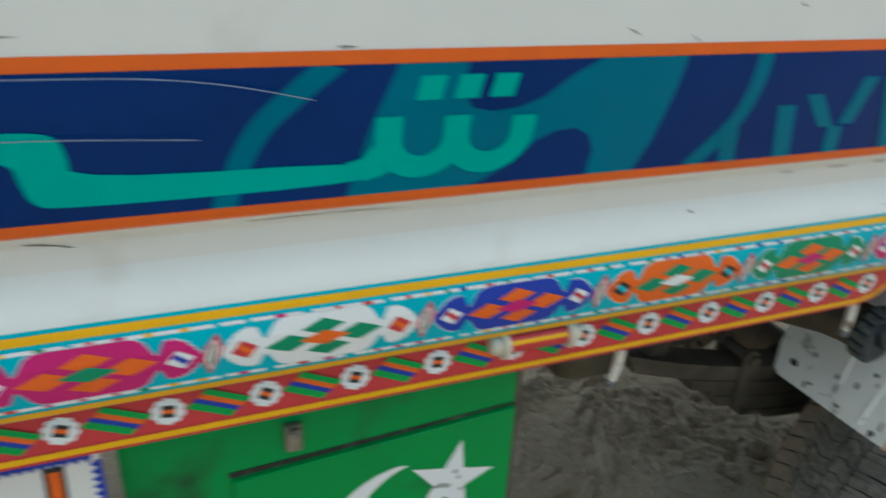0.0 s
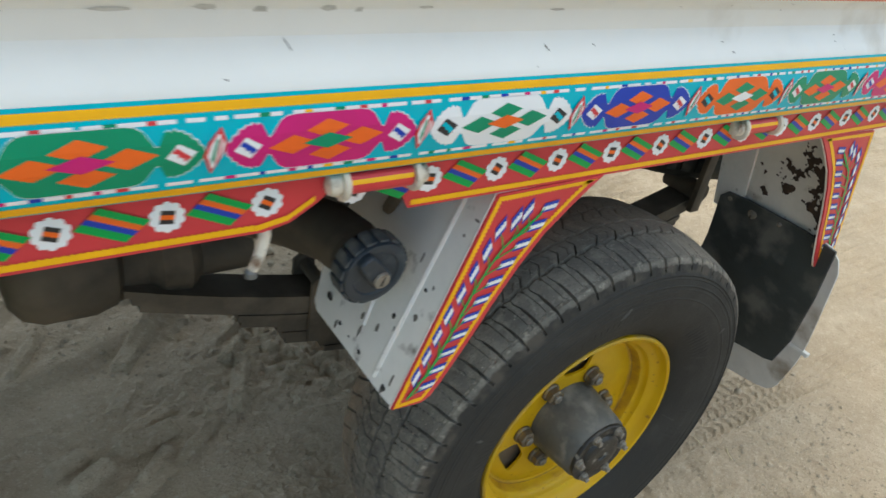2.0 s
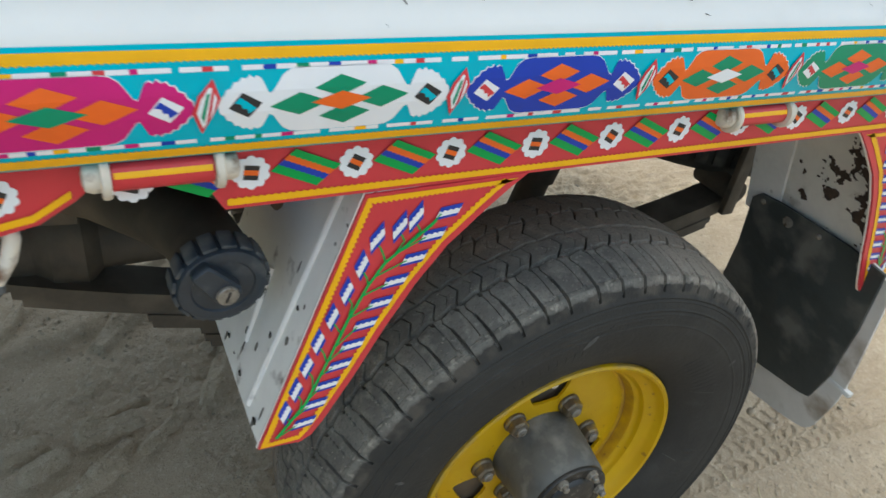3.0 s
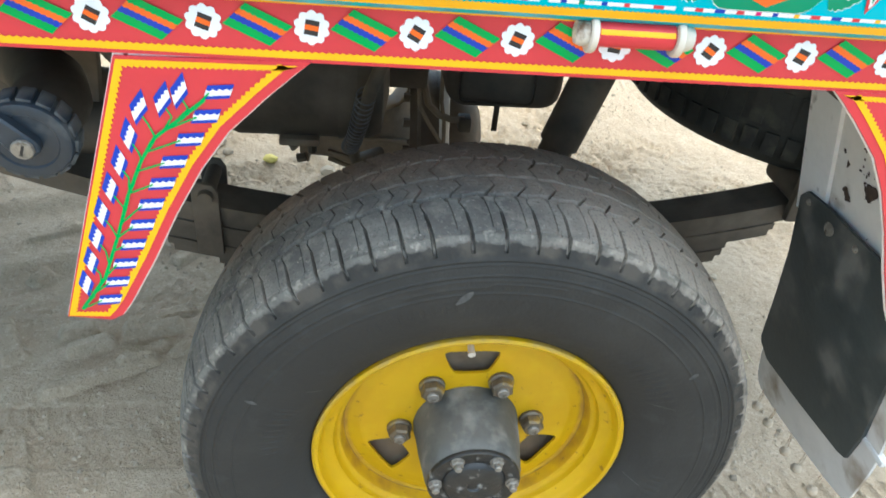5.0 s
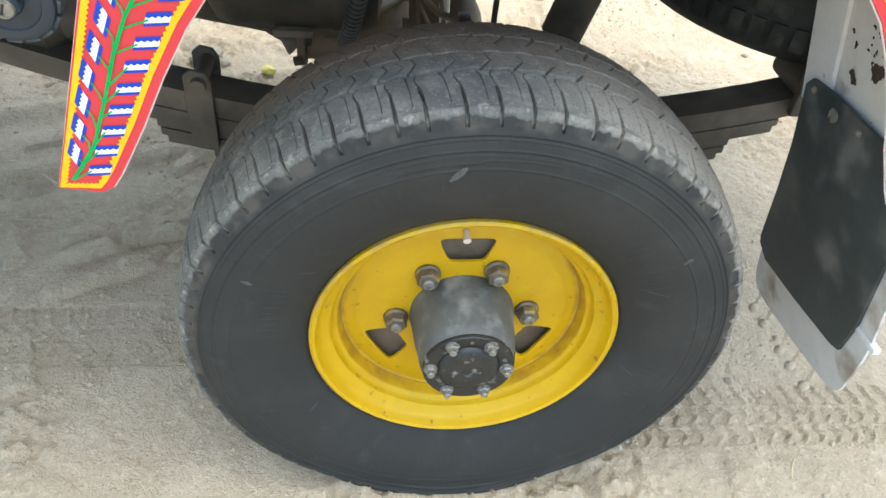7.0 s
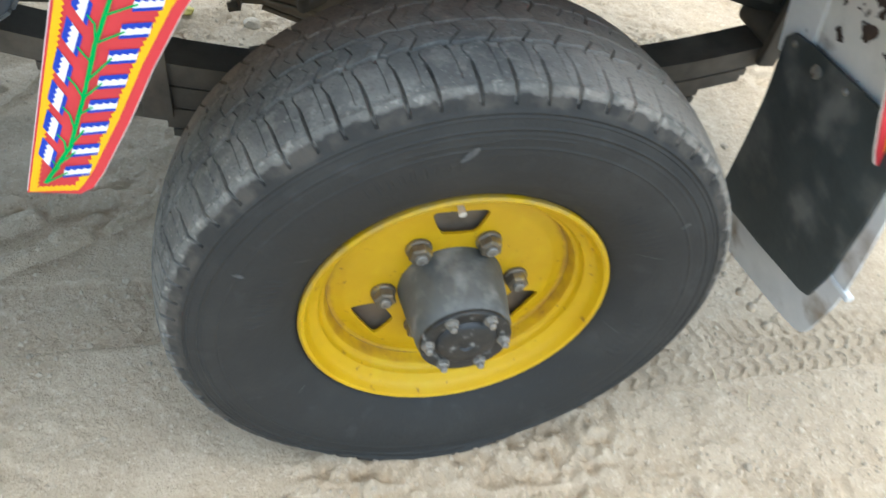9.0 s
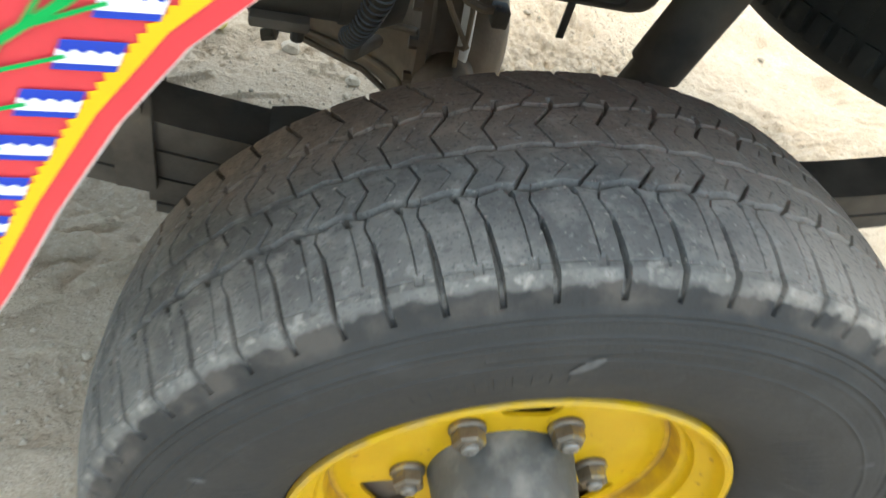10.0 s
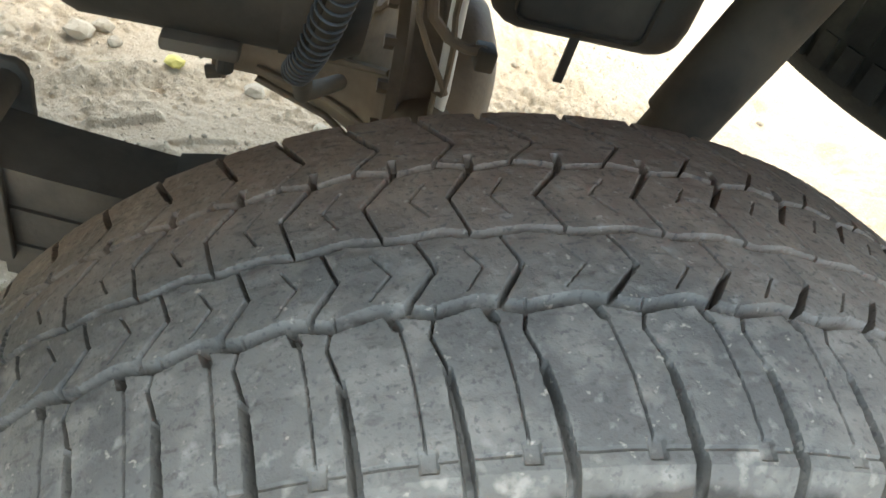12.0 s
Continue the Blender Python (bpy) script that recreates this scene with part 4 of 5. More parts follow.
rear_guard = part("rear_mudguard", slanted(0.41, 0.95, 0.28, [(0.002, 0.64), (0.235, 0.64), (0.255, 0.66), (0.258, 0.95), (0.002, 0.95)]), RUSTED, truck, "white mudguard plate with rust patches")
part("guard_flange", slanted(0.404, 0.95, 0.28, [(0.188, 0.66), (0.256, 0.66), (0.259, 0.95), (0.182, 0.95)], 0.006), CHIPPED, rear_guard)
blots = [(0.159, 0.782, 0.012), (0.147, 0.751, 0.011), (0.109, 0.811, 0.026), (0.102, 0.773, 0.022), (0.078, 0.872, 0.016), (0.052, 0.842, 0.028), (0.033, 0.818, 0.026), (0.036, 0.776, 0.026), (0.020, 0.755, 0.022), (0.012, 0.72, 0.02), (0.063, 0.900, 0.010), (0.17, 0.80, 0.006)]
gy_, gz_ = np.meshgrid(np.arange(0.004, 0.185, 0.0016), np.arange(0.665, 0.93, 0.0016))
field_ = sum(1.25 * np.exp(-((gy_ - y) ** 2 + (gz_ - z) ** 2) / (0.8 * r_ * r_)) for y, z, r_ in blots) + 1.5 * value_noise(gy_, gz_, 0.013, 51) + 1.0 * value_noise(gy_, gz_, 0.006, 52) + 0.5 * value_noise(gy_, gz_, 0.003, 53)
rust_bm = bmesh.new()
for y, z in zip(gy_[field_ > 0.95], gz_[field_ > 0.95]):
    rust_bm.faces.new([rust_bm.verts.new((0.4092 + 0.28 * (0.95 - b), a, b)) for a, b in ((y, z), (y + 0.0016, z), (y + 0.0016, z + 0.0016), (y, z + 0.0016))])
bmesh.ops.remove_doubles(rust_bm, verts=rust_bm.verts[:], dist=0.0002)
part("rust_patch", rust_bm, RUST, rear_guard, "dark rust where the paint has flaked away", kind="stuff")
mud_flap = thing("mud_flap", 0.60, 0.13, 0.2, "black rubber mud flap with grey metal edging", "mud flap")


def on_flap(y, z, off=0.0):
    return (0.398 + 0.28 * (0.95 - z) + off, y, z)


part("edging", slanted(0.405, 0.95, 0.28, rounded([(-0.045, 0.725), (-0.040, 0.56), (-0.034, 0.43), (-0.014, 0.345), (0.002, 0.285), (0.04, 0.268), (0.12, 0.250), (0.27, 0.222), (0.310, 0.230), (0.306, 0.30), (0.28, 0.45), (0.1, 0.70)]), 0.004), GREYMETAL, mud_flap, "grey metal edging")
part("sheet", slanted(0.398, 0.95, 0.28, [(-0.028, 0.71), (0.041, 0.717), (0.171, 0.713), (0.222, 0.706), (0.238, 0.690), (0.249, 0.584), (0.27, 0.48), (0.300, 0.355), (0.298, 0.34), (0.272, 0.322), (0.158, 0.338), (0.040, 0.361), (0.020, 0.370), (-0.003, 0.45), (-0.020, 0.585)], 0.006), FLAP, mud_flap, "black rubber sheet with scuffs")
part("edging_clip", box(0.544, 0.556, -0.046, 0.000, 0.436, 0.446, 0.002), GREYMETAL, mud_flap)
for y, z, big in ((0.213, 0.694, 0.6), (0.155, 0.688, 1.2), (0.093, 0.700, 0.6), (0.01, 0.70, 1.0)):
    part("rivet", lathe([(0.0085 * big, 0.0), (0.0085 * big, -0.002), (0.005 * big, -0.004), (0.001, -0.0045)], 14, "x"), BOLT, mud_flap, at=Matrix.Translation(on_flap(y, z)))

# small metal balls that hang on chains from the flap's lower edge
LINK = bmesh.new()
for k in range(5):
    ang = math.pi / 2 * (k % 2)
    ring_ = tube([(0.0028 * math.cos(t) * math.cos(ang), 0.0028 * math.cos(t) * math.sin(ang), -0.003 - 0.0065 * k + 0.0045 * math.sin(t)) for t in np.linspace(0, 2 * math.pi, 11)], 0.0009, 5)
    me_ = bpy.data.meshes.new("tmp")
    ring_.to_mesh(me_)
    ring_.free()
    LINK.from_mesh(me_)
    bpy.data.meshes.remove(me_)
PENDANTS = [(0.279, 0.231), (0.229, 0.237), (0.169, 0.241), (0.120, 0.248), (0.070, 0.259)]
BALL = lathe([(0.0015, 0.0075), (0.006, 0.0060), (0.0088, 0.0025), (0.0095, -0.0015), (0.0082, -0.0060), (0.0045, -0.0090), (0.001, -0.0098)], 18, "z")
LINK_MESH, BALL_MESH = bpy.data.meshes.new("chain"), bpy.data.meshes.new("ball")
LINK.to_mesh(LINK_MESH)
BALL.to_mesh(BALL_MESH)
LINK_MESH.materials.append(CRUMB)
BALL_MESH.materials.append(CRUMB)
for k, (y, z) in enumerate(PENDANTS):
    at = Matrix.Translation((0.407 + 0.28 * (0.95 - z), y, z)) @ Matrix.Rotation(0.12 * math.sin(2.3 * k), 4, "X")
    ch = part("pendant_chain", LINK_MESH, [], mud_flap, "thin chain with a metal ball", at=at)
    part("ball", BALL_MESH, [], ch, at=at @ Matrix.Translation((0, 0, -0.042)))

# ---- wheel ----
WX, WZ, WY = 0.0, 0.366, 0.127
wheel = part("wheel", lathe([(0.05, 0.111), (0.160, 0.112), (0.167, 0.118), (0.169, 0.235), (0.05, 0.24)], 64, centre=(WX, 0, WZ)), AXLE, truck, "rear wheel with a dusty black tyre and a yellow steel rim")
TYRE_R, CROWN = 0.403, 1.5
EDGE = 0.030
outer_wall = [(0.050, 0.219), (0.044, 0.224), (0.034, 0.236), (0.022, 0.258), (0.0135, 0.285), (0.0095, 0.312), (0.0095, 0.335), (0.0125, 0.352), (0.0165, 0.364), (0.020, 0.372), (0.0235, 0.380), (0.027, 0.3855)]


def crown(y):
    return TYRE_R - np.where(np.asarray(y) < WY, CROWN, 1.05) * (y - WY) ** 2


def tri(t):
    return 2 * np.abs(2 * (t - np.floor(t + 0.5))) - 1


def slot(d, w, soft=0.0009):
    """1 inside a groove of half width w, 0 outside, with soft flanks."""
    return np.clip((w + soft / 2 - np.abs(d)) / soft, 0, 1)


def tread_depth(phase, pitch, y):
    """Depth of the grooves at a place in the pitch, of the pitch's length, across the tread y."""
    g1 = 0.0905 + 0.0022 * tri(phase + 0.05)
    g2 = 0.1275 + 0.0016 * tri(phase + 0.4)
    g3 = 0.1745 + 0.0022 * tri(phase + 0.3)
    depth = 0.0100 * slot(y - g1, 0.0017, 0.0026)
    depth = np.maximum(depth, 0.0100 * slot(y - g2, 0.0013, 0.0022))
    depth = np.maximum(depth, 0.0100 * slot(y - g3, 0.0013, 0.0022))

    def lateral(at, w, d, lo, hi, soft=0.0011):
        x = (phase - at + 0.5) % 1.0 - 0.5
        return d * slot(x * pitch, w, soft) * slot(y - (lo + hi) / 2, (hi - lo) / 2, 0.0010)

    # outer shoulder: a wide groove that thins to a kinked slit towards the first groove
    v = np.clip((0.066 - y) / 0.036, 0, 1)
    depth = np.maximum(depth, lateral(0.02 + 0.16 * v - 0.06 * v * v, 0.0012 + 0.0008 * v, 0.0090, 0.020, 0.066))
    u = np.clip((y - 0.066) / 0.024, 0, 1)
    depth = np.maximum(depth, lateral(0.02 - 0.13 * np.minimum(u / 0.55, 1) + 0.07 * np.clip((u - 0.55) / 0.45, 0, 1), 0.00042, 0.0055, 0.064, 0.092, 0.0007))
    depth = np.maximum(depth, lateral(0.50 + 1.0 * (0.0905 - y) / 0.08, 0.0015, 0.0070, 0.083, 0.092))
    v2 = np.clip((0.084 - y) / 0.045, 0, 1)
    depth = np.maximum(depth, lateral(0.60 + 0.25 * v2 - 0.10 * v2 * v2, 0.00028, 0.0028, 0.036, 0.084, 0.0007))
    depth = np.maximum(depth, 0.0014 * slot(y - 0.0355, 0.0005, 0.0008))
    depth = np.maximum(depth, lateral(0.77, 0.0030, 0.0018, 0.032, 0.039))
    # first centre rib: a thick half bar and a thin one back
    m = 0.109
    lo = np.clip((m - y) / 0.018, 0, 1)
    hi = np.clip((y - m) / 0.016, 0, 1)
    depth = np.maximum(depth, lateral(0.0 - 0.34 * lo, 0.0009 + 0.0008 * lo, 0.0075, 0.0925, 0.1092))
    depth = np.maximum(depth, lateral(0.0 - 0.18 * hi, 0.00048, 0.0055, 0.1088, 0.1265, 0.0007))
    depth = np.maximum(depth, lateral(0.55 - 0.15 * np.abs(y - m) / 0.008, 0.00028, 0.0026, 0.0975, 0.1195, 0.0007))
    # second centre rib, mirrored
    m = 0.151
    lo = np.clip((m - y) / 0.022, 0, 1)
    hi = np.clip((y - m) / 0.022, 0, 1)
    depth = np.maximum(depth, lateral(0.27 + 0.36 * hi, 0.0009 + 0.0008 * hi, 0.0075, 0.1508, 0.174))
    depth = np.maximum(depth, lateral(0.27 + 0.20 * lo, 0.00048, 0.0055, 0.1285, 0.1512, 0.0007))
    depth = np.maximum(depth, lateral(0.80 + 0.15 * np.abs(y - m) / 0.009, 0.00028, 0.0026, 0.139, 0.163, 0.0007))
    # inner shoulder
    v3 = np.clip((y - 0.176) / 0.05, 0, 1)
    depth = np.maximum(depth, lateral(0.10 + 0.35 * np.minimum(v3 / 0.4, 1) - 0.5 * np.clip((v3 - 0.4) / 0.6, 0, 1), 0.0005 + 0.0009 * (v3 > 0.45), 0.007, 0.174, 0.236))
    depth = np.maximum(depth, lateral(0.62, 0.0015, 0.007, 0.174, 0.184))
    return depth


def tyre_mesh():
    pitches = [5.0, 5.35, 4.74, 6.5, 5.6, 5.4]
    r = random.Random(4)
    rest = 360 - sum(pitches)
    more = [r.choice((4.8, 5.3, 5.6, 6.3)) for _ in range(60)]
    more = [p * rest / sum(more) for p in more]
    ends = np.cumsum([0] + pitches + more) - 28.47
    deg = np.concatenate([np.arange(-108, -46, 0.2), np.arange(-46, 46, 0.072), np.arange(46, 96, 0.2), np.arange(96, 252, 0.5)])
    k = np.clip(np.searchsorted(ends, (deg + 28.47) % 360 - 28.47, side="right") - 1, 0, len(ends) - 2)
    wrapped = (deg + 28.47) % 360 - 28.47
    phase = (wrapped - ends[k]) / (ends[k + 1] - ends[k])
    pitch = np.radians(ends[k + 1] - ends[k]) * 0.398
    # across: outer wall, tread, inner wall
    wall_s = np.r_[np.linspace(0, 0.55, 24)[:-1], np.linspace(0.55, 1, 56)]
    seg = np.r_[0, np.cumsum(np.hypot(*np.diff(np.array(outer_wall + [(EDGE, crown(EDGE))]), axis=0).T))]
    wy = np.interp(wall_s, seg / seg[-1], [p[0] for p in outer_wall] + [EDGE])
    wr = np.interp(wall_s, seg / seg[-1], [p[1] for p in outer_wall] + [crown(EDGE)])
    for _ in range(2):
        wy[1:-1], wr[1:-1] = (wy[:-2] + 2 * wy[1:-1] + wy[2:]) / 4, (wr[:-2] + 2 * wr[1:-1] + wr[2:]) / 4
    ty = np.arange(EDGE, 2 * WY - EDGE + 0.008, 0.00072)[1:]
    tr = crown(ty)
    iy, ir = (2 * WY + 0.008 - wy)[::-1][2::3], wr[::-1][2::3]
    ys, rs = np.r_[wy, ty, iy], np.r_[wr, tr, ir]
    TH, YY = np.meshgrid(np.radians(deg), ys, indexing="ij")
    RR = np.broadcast_to(rs, TH.shape).copy()
    PH, PI = np.broadcast_to(phase[:, None], TH.shape), np.broadcast_to(pitch[:, None], TH.shape)
    on_tread = (YY > 0.0185) & (YY < 2 * WY - 0.012)
    depth = tread_depth(PH, PI, YY)
    wear = 0.0007 * value_noise(TH * 0.4, YY, 0.013, 21) + 0.0006 * value_noise(TH * 0.4, YY, 0.004, 22)
    RR -= np.where(on_tread & (RR > 0.366), depth + wear, 0)
    # rings and raised bars on the outer wall
    wall = YY < 0.0265
    ring = np.zeros_like(RR)
    for r0, w, h in ((0.3640, 0.0016, 0.0022), (0.3585, 0.0011, 0.0014), (0.346, 0.0012, 0.0018), (0.3395, 0.0010, 0.0012), (0.322, 0.0010, 0.0010), (0.243, 0.0020, 0.0016), (0.236, 0.0018, 0.0014)):
        ring += h * np.exp(-(((RR - r0) / w) ** 2))
    DEG = np.degrees(TH)
    for a0, a1, r0, r1 in ((-83, -64, 0.262, 0.292), (40, 62, 0.262, 0.292), (-30, -8, 0.296, 0.306), (95, 112, 0.27, 0.29)):
        bars_ = (np.sin(np.radians(DEG) * 150) > -0.3) * (DEG > a0) * (DEG < a1) * (RR > r0) * (RR < r1)
        ring += 0.0006 * bars_
    ring += 0.0007 * (DEG > -20) * (DEG < 12) * (np.abs(RR - 0.3305 - 0.004 * np.clip((DEG + 4) / 2, 0, 1)) < 0.0009)
    Yd = YY - np.where(wall, ring, 0)
    # nicks along the shoulder edge
    lump = np.clip(value_noise(TH * 0.38, YY * 0.0 + 0.5, 0.006, 31) - 0.2, 0, 1)
    Yd = Yd - 0.002 * lump * np.exp(-(((RR - 0.372) / 0.004) ** 2))
    Xc, Zc = WX + RR * np.sin(TH), WZ + RR * np.cos(TH)
    low = np.clip((0.03 - Zc) / 0.05, 0, 1)
    Yd = Yd + (Yd - WY) * 0.14 * low
    Zc = np.maximum(Zc, -0.012)
    n, m = TH.shape
    idx = np.arange(n * m).reshape(n, m)
    nxt = np.roll(idx, -1, axis=0)
    quads = np.stack([idx[:, :-1], idx[:, 1:], nxt[:, 1:], nxt[:, :-1]], -1).reshape(-1, 4)
    mesh = bpy.data.meshes.new("tyre")
    fill_mesh(mesh, np.stack([Xc, Yd, Zc], -1).reshape(-1, 3), quads)
    mesh.set_sharp_from_angle(angle=radians(30))
    return mesh


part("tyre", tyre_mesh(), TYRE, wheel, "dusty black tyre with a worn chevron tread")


def rim_dish():
    """The deep well turned round the axle, and the flat pressed disc with three windows."""
    n = 240
    prof = [(0.2195, 0.052), (0.2215, 0.046), (0.2205, 0.041), (0.2165, 0.0385), (0.2125, 0.041), (0.2105, 0.047), (0.208, 0.054), (0.2035, 0.060), (0.197, 0.063), (0.192, 0.067), (0.1905, 0.073), (0.1885, 0.077), (0.1860, 0.079), (0.1830, 0.0805),
            (0.1810, 0.0845), (0.1797, 0.0925), (0.1775, 0.0985), (0.173, 0.1005), (0.165, 0.0992), (0.158, 0.0970), (0.152, 0.0952)]
    bm = bmesh.new()
    turns = [2 * math.pi * k / n for k in range(n)]
    rings = [[bm.verts.new((WX + r * math.cos(t), y, WZ + r * math.sin(t))) for t in turns] for r, y in prof]
    for a, b in zip(rings, rings[1:]):
        for k in range(n):
            bm.faces.new((a[k], a[(k + 1) % n], b[(k + 1) % n], b[k]))
    loops = [rings[-1], [bm.verts.new((WX + 0.076 * math.cos(t), 0.0952, WZ + 0.076 * math.sin(t))) for t in turns]]
    trapezoid = [(-0.0375, 0.1445), (-0.0385, 0.1370), (-0.0260, 0.1055), (-0.0160, 0.1030), (0.0160, 0.1030), (0.0260, 0.1055), (0.0385, 0.1370), (0.0375, 0.1445), (0.0250, 0.1462), (-0.0250, 0.1462)]
    for w in (92, 211.5, 331.5):
        c, q = math.cos(radians(w)), math.sin(radians(w))
        loops.append([bm.verts.new((WX + rad * c + x * q, 0.0952, WZ + rad * q - x * c)) for x, rad in rounded(trapezoid)])
    edges = []
    for ring in loops:
        for a, b in zip(ring, ring[1:] + ring[:1]):
            edges.append(bm.edges.get((a, b)) or bm.edges.new((a, b)))
    bmesh.ops.triangle_fill(bm, use_beauty=True, edges=edges)
    bmesh.ops.recalc_face_normals(bm, faces=bm.faces[:])
    bmesh.ops.solidify(bm, geom=bm.faces[:], thickness=0.005)
    return smooth(bm, 32)


# pale scuffs and fine scratches on the tyre's wall
SCUFF = material("pale_rubber_scuff", (0.066, 0.064, 0.059), 0.9, vary=0.5, scale=120)


def wall_y(x, z):
    r = math.hypot(x - WX, z - WZ)
    return float(np.interp(r, [p[1] for p in outer_wall], [p[0] for p in outer_wall]))


for x0, z0, x1, z1, w in ((-0.054, 0.670, -0.036, 0.690, 0.009), (-0.296, 0.512, -0.282, 0.506, 0.006), (0.258, 0.550, 0.268, 0.560, 0.007), (-0.226, 0.518, -0.204, 0.514, 0.0015), (0.232, 0.327, 0.258, 0.312, 0.0015), (-0.21, 0.24, -0.222, 0.228, 0.0014), (0.22, 0.49, 0.262, 0.487, 0.001)):
    bm = bmesh.new()
    d = Vector((x1 - x0, z1 - z0)).normalized()
    rows_ = []
    for t, k in ((0, 0.25), (0.3, 0.8), (0.6, 1.0), (0.85, 0.7), (1, 0.2)):
        cx_, cz_ = x0 + (x1 - x0) * t, z0 + (z1 - z0) * t
        pair = [(cx_ - d.y * w / 2 * k * q, cz_ + d.x * w / 2 * k * q) for q in (-1, 1)]
        rows_.append([bm.verts.new((a, wall_y(a, b) - 0.0012, b)) for a, b in pair])
    for a, b in zip(rows_, rows_[1:]):
        bm.faces.new((a[0], a[1], b[1], b[0]))
    part("scuff", bm, SCUFF, wheel)
rim = part("rim", rim_dish(), RIM, wheel, "yellow painted steel rim with three windows")
SEAM = material("brown_rim_dirt", (0.20, 0.105, 0.02), 0.8, vary=0.35, scale=40, dirt=(0.55, 0.33, 0.01), dirt_amount=0.45, dirt_scale=30)
part("rim_seam", tube([(WX + 0.1782 * math.cos(t), 0.0990, WZ + 0.1782 * math.sin(t)) for t in np.linspace(0, 2 * math.pi, 97)], 0.0014, 6), SEAM, wheel, "brown dirt in the crease of the rim")
part("valve", tube([(WX - 0.010, 0.103, WZ + 0.158), (WX - 0.010, 0.088, WZ + 0.1555), (WX - 0.010, 0.080, WZ + 0.154)], [0.0042, 0.0048, 0.0055], 12), CREAM, wheel, "capped tyre valve")
hub_profile = [(0.0775, 0.101), (0.0770, 0.088), (0.0755, 0.078), (0.0745, 0.066), (0.0725, 0.045), (0.0690, 0.020), (0.0670, 0.004), (0.0645, 0.000), (0.0635, -0.004)]
HUB = material("dusty_black_hub_paint", (0.088, 0.088, 0.080), 0.55, 0.1, vary=0.25, scale=14, dirt=(0.20, 0.19, 0.165), dirt_amount=0.36, dirt_scale=26, bump=0.3, bump_scale=150)
part("hub", lathe(hub_profile, 72, centre=(WX, 0, WZ)), HUB, wheel, "dusty grey cylindrical hub")
part("hub_ring", lathe([(0.0775, 0.0995), (0.0805, 0.0985), (0.0805, 0.0962), (0.0775, 0.0957)], 72, centre=(WX, 0, WZ)), HUBCAP, wheel)
part("hub_flange", lathe([(0.0640, -0.003), (0.0640, -0.0085), (0.0630, -0.010), (0.046, -0.010), (0.043, -0.0085), (0.041, -0.0125), (0.036, -0.0155), (0.020, -0.0165), (0.011, -0.0165), (0.009, -0.0140), (0.004, -0.0135)], 64, centre=(WX, 0, WZ)), HUBEND, wheel, "black oily hub end plate with pale chips")


def hex_nut(r, y0, y1, dome):
    """A six-sided nut with chamfered ends, along y."""
    bm = bmesh.new()
    rings = []
    for rr, y in ((r, y0), (r, y1 + 0.15 * (y0 - y1)), (r * 0.86, y1)):
        rings.append([bm.verts.new((rr * math.cos(math.pi * k / 3), y, rr * math.sin(math.pi * k / 3))) for k in range(6)])
    for a, b in zip(rings, rings[1:]):
        for k in range(6):
            bm.faces.new((a[k], a[(k + 1) % 6], b[(k + 1) % 6], b[k]))
    bm.faces.new(rings[0])
    bm.faces.new(rings[-1])
    bmesh.ops.recalc_face_normals(bm, faces=bm.faces[:])
    return bm


def shared(name, bm, material_):
    me = bpy.data.meshes.new(name)
    bm.to_mesh(me)
    bm.free()
    me.materials.append(material_)
    return me


NUT_MESH = shared("lug_nut", hex_nut(0.0165, 0.094, 0.074, 0), NUT)
STUD_MESH = shared("stud", lathe([(0.0085, 0.078), (0.0085, 0.0705), (0.0070, 0.069)], 16), BOLT)
WASHER_MESH = shared("nut_seat", lathe([(0.0185, 0.0945), (0.0185, 0.0905), (0.0165, 0.088)], 24), NUT)
BOLT_MESH = shared("hub_bolt", join(hex_nut(0.0086, -0.009, -0.0165, 0), lathe([(0.0052, -0.016), (0.0052, -0.022), (0.004, -0.0235)], 12)), BOLT)
WASH2_MESH = shared("bolt_washer", lathe([(0.0098, -0.0098), (0.0098, -0.0115)], 20), BOLT)
for k in range(6):
    a = radians(5.2 + 60 * k)
    at = Matrix.Translation((WX + 0.0975 * math.cos(a), 0, WZ + 0.0975 * math.sin(a))) @ Matrix.Rotation(0.4 * k, 4, "Y")
    part("lug_nut", NUT_MESH, [], wheel, "rusty nut with flecks of yellow paint", at=at)
    part("stud", STUD_MESH, [], wheel, at=at)
    part("nut_seat", WASHER_MESH, [], wheel, at=at)
    a = radians(0.5 + 60 * k)
    at = Matrix.Translation((WX + 0.0530 * math.cos(a), 0, WZ + 0.0530 * math.sin(a))) @ Matrix.Rotation(0.7 * k, 4, "Y")
    part("hub_bolt", BOLT_MESH, [], wheel, at=at)
    part("bolt_washer", WASH2_MESH, [], wheel, at=at)

# ---- running gear under the bed ----
SPRING_Y0, SPRING_Y1 = 0.352, 0.420


def spring_z(x):
    return 0.525 + 0.262 * x * x


spring = part("leaf_spring", box(-0.055, 0.055, 0.350, 0.422, 0.36, 0.40, 0.003), LEAF, truck, "pack of dusty steel spring leaves")
LEFT_ENDS = [0.70, 0.69, 0.68, 0.535, 0.53, 0.465, 0.46, 0.452, 0.385, 0.378, 0.30]
for i, left in enumerate(LEFT_ENDS):
    right = min(left, 0.575)
    xs = np.linspace(-left, right, 19)
    top = [(x, spring_z(x) - 0.0125 * i) for x in xs]
    outline = top + [(x, z - 0.0121) for x, z in reversed(top)]
    part("leaf", prism(outline, SPRING_Y0 + 0.0015 * (i % 3), SPRING_Y1 - 0.001 * (i % 2), 0.0), LEAF, spring)
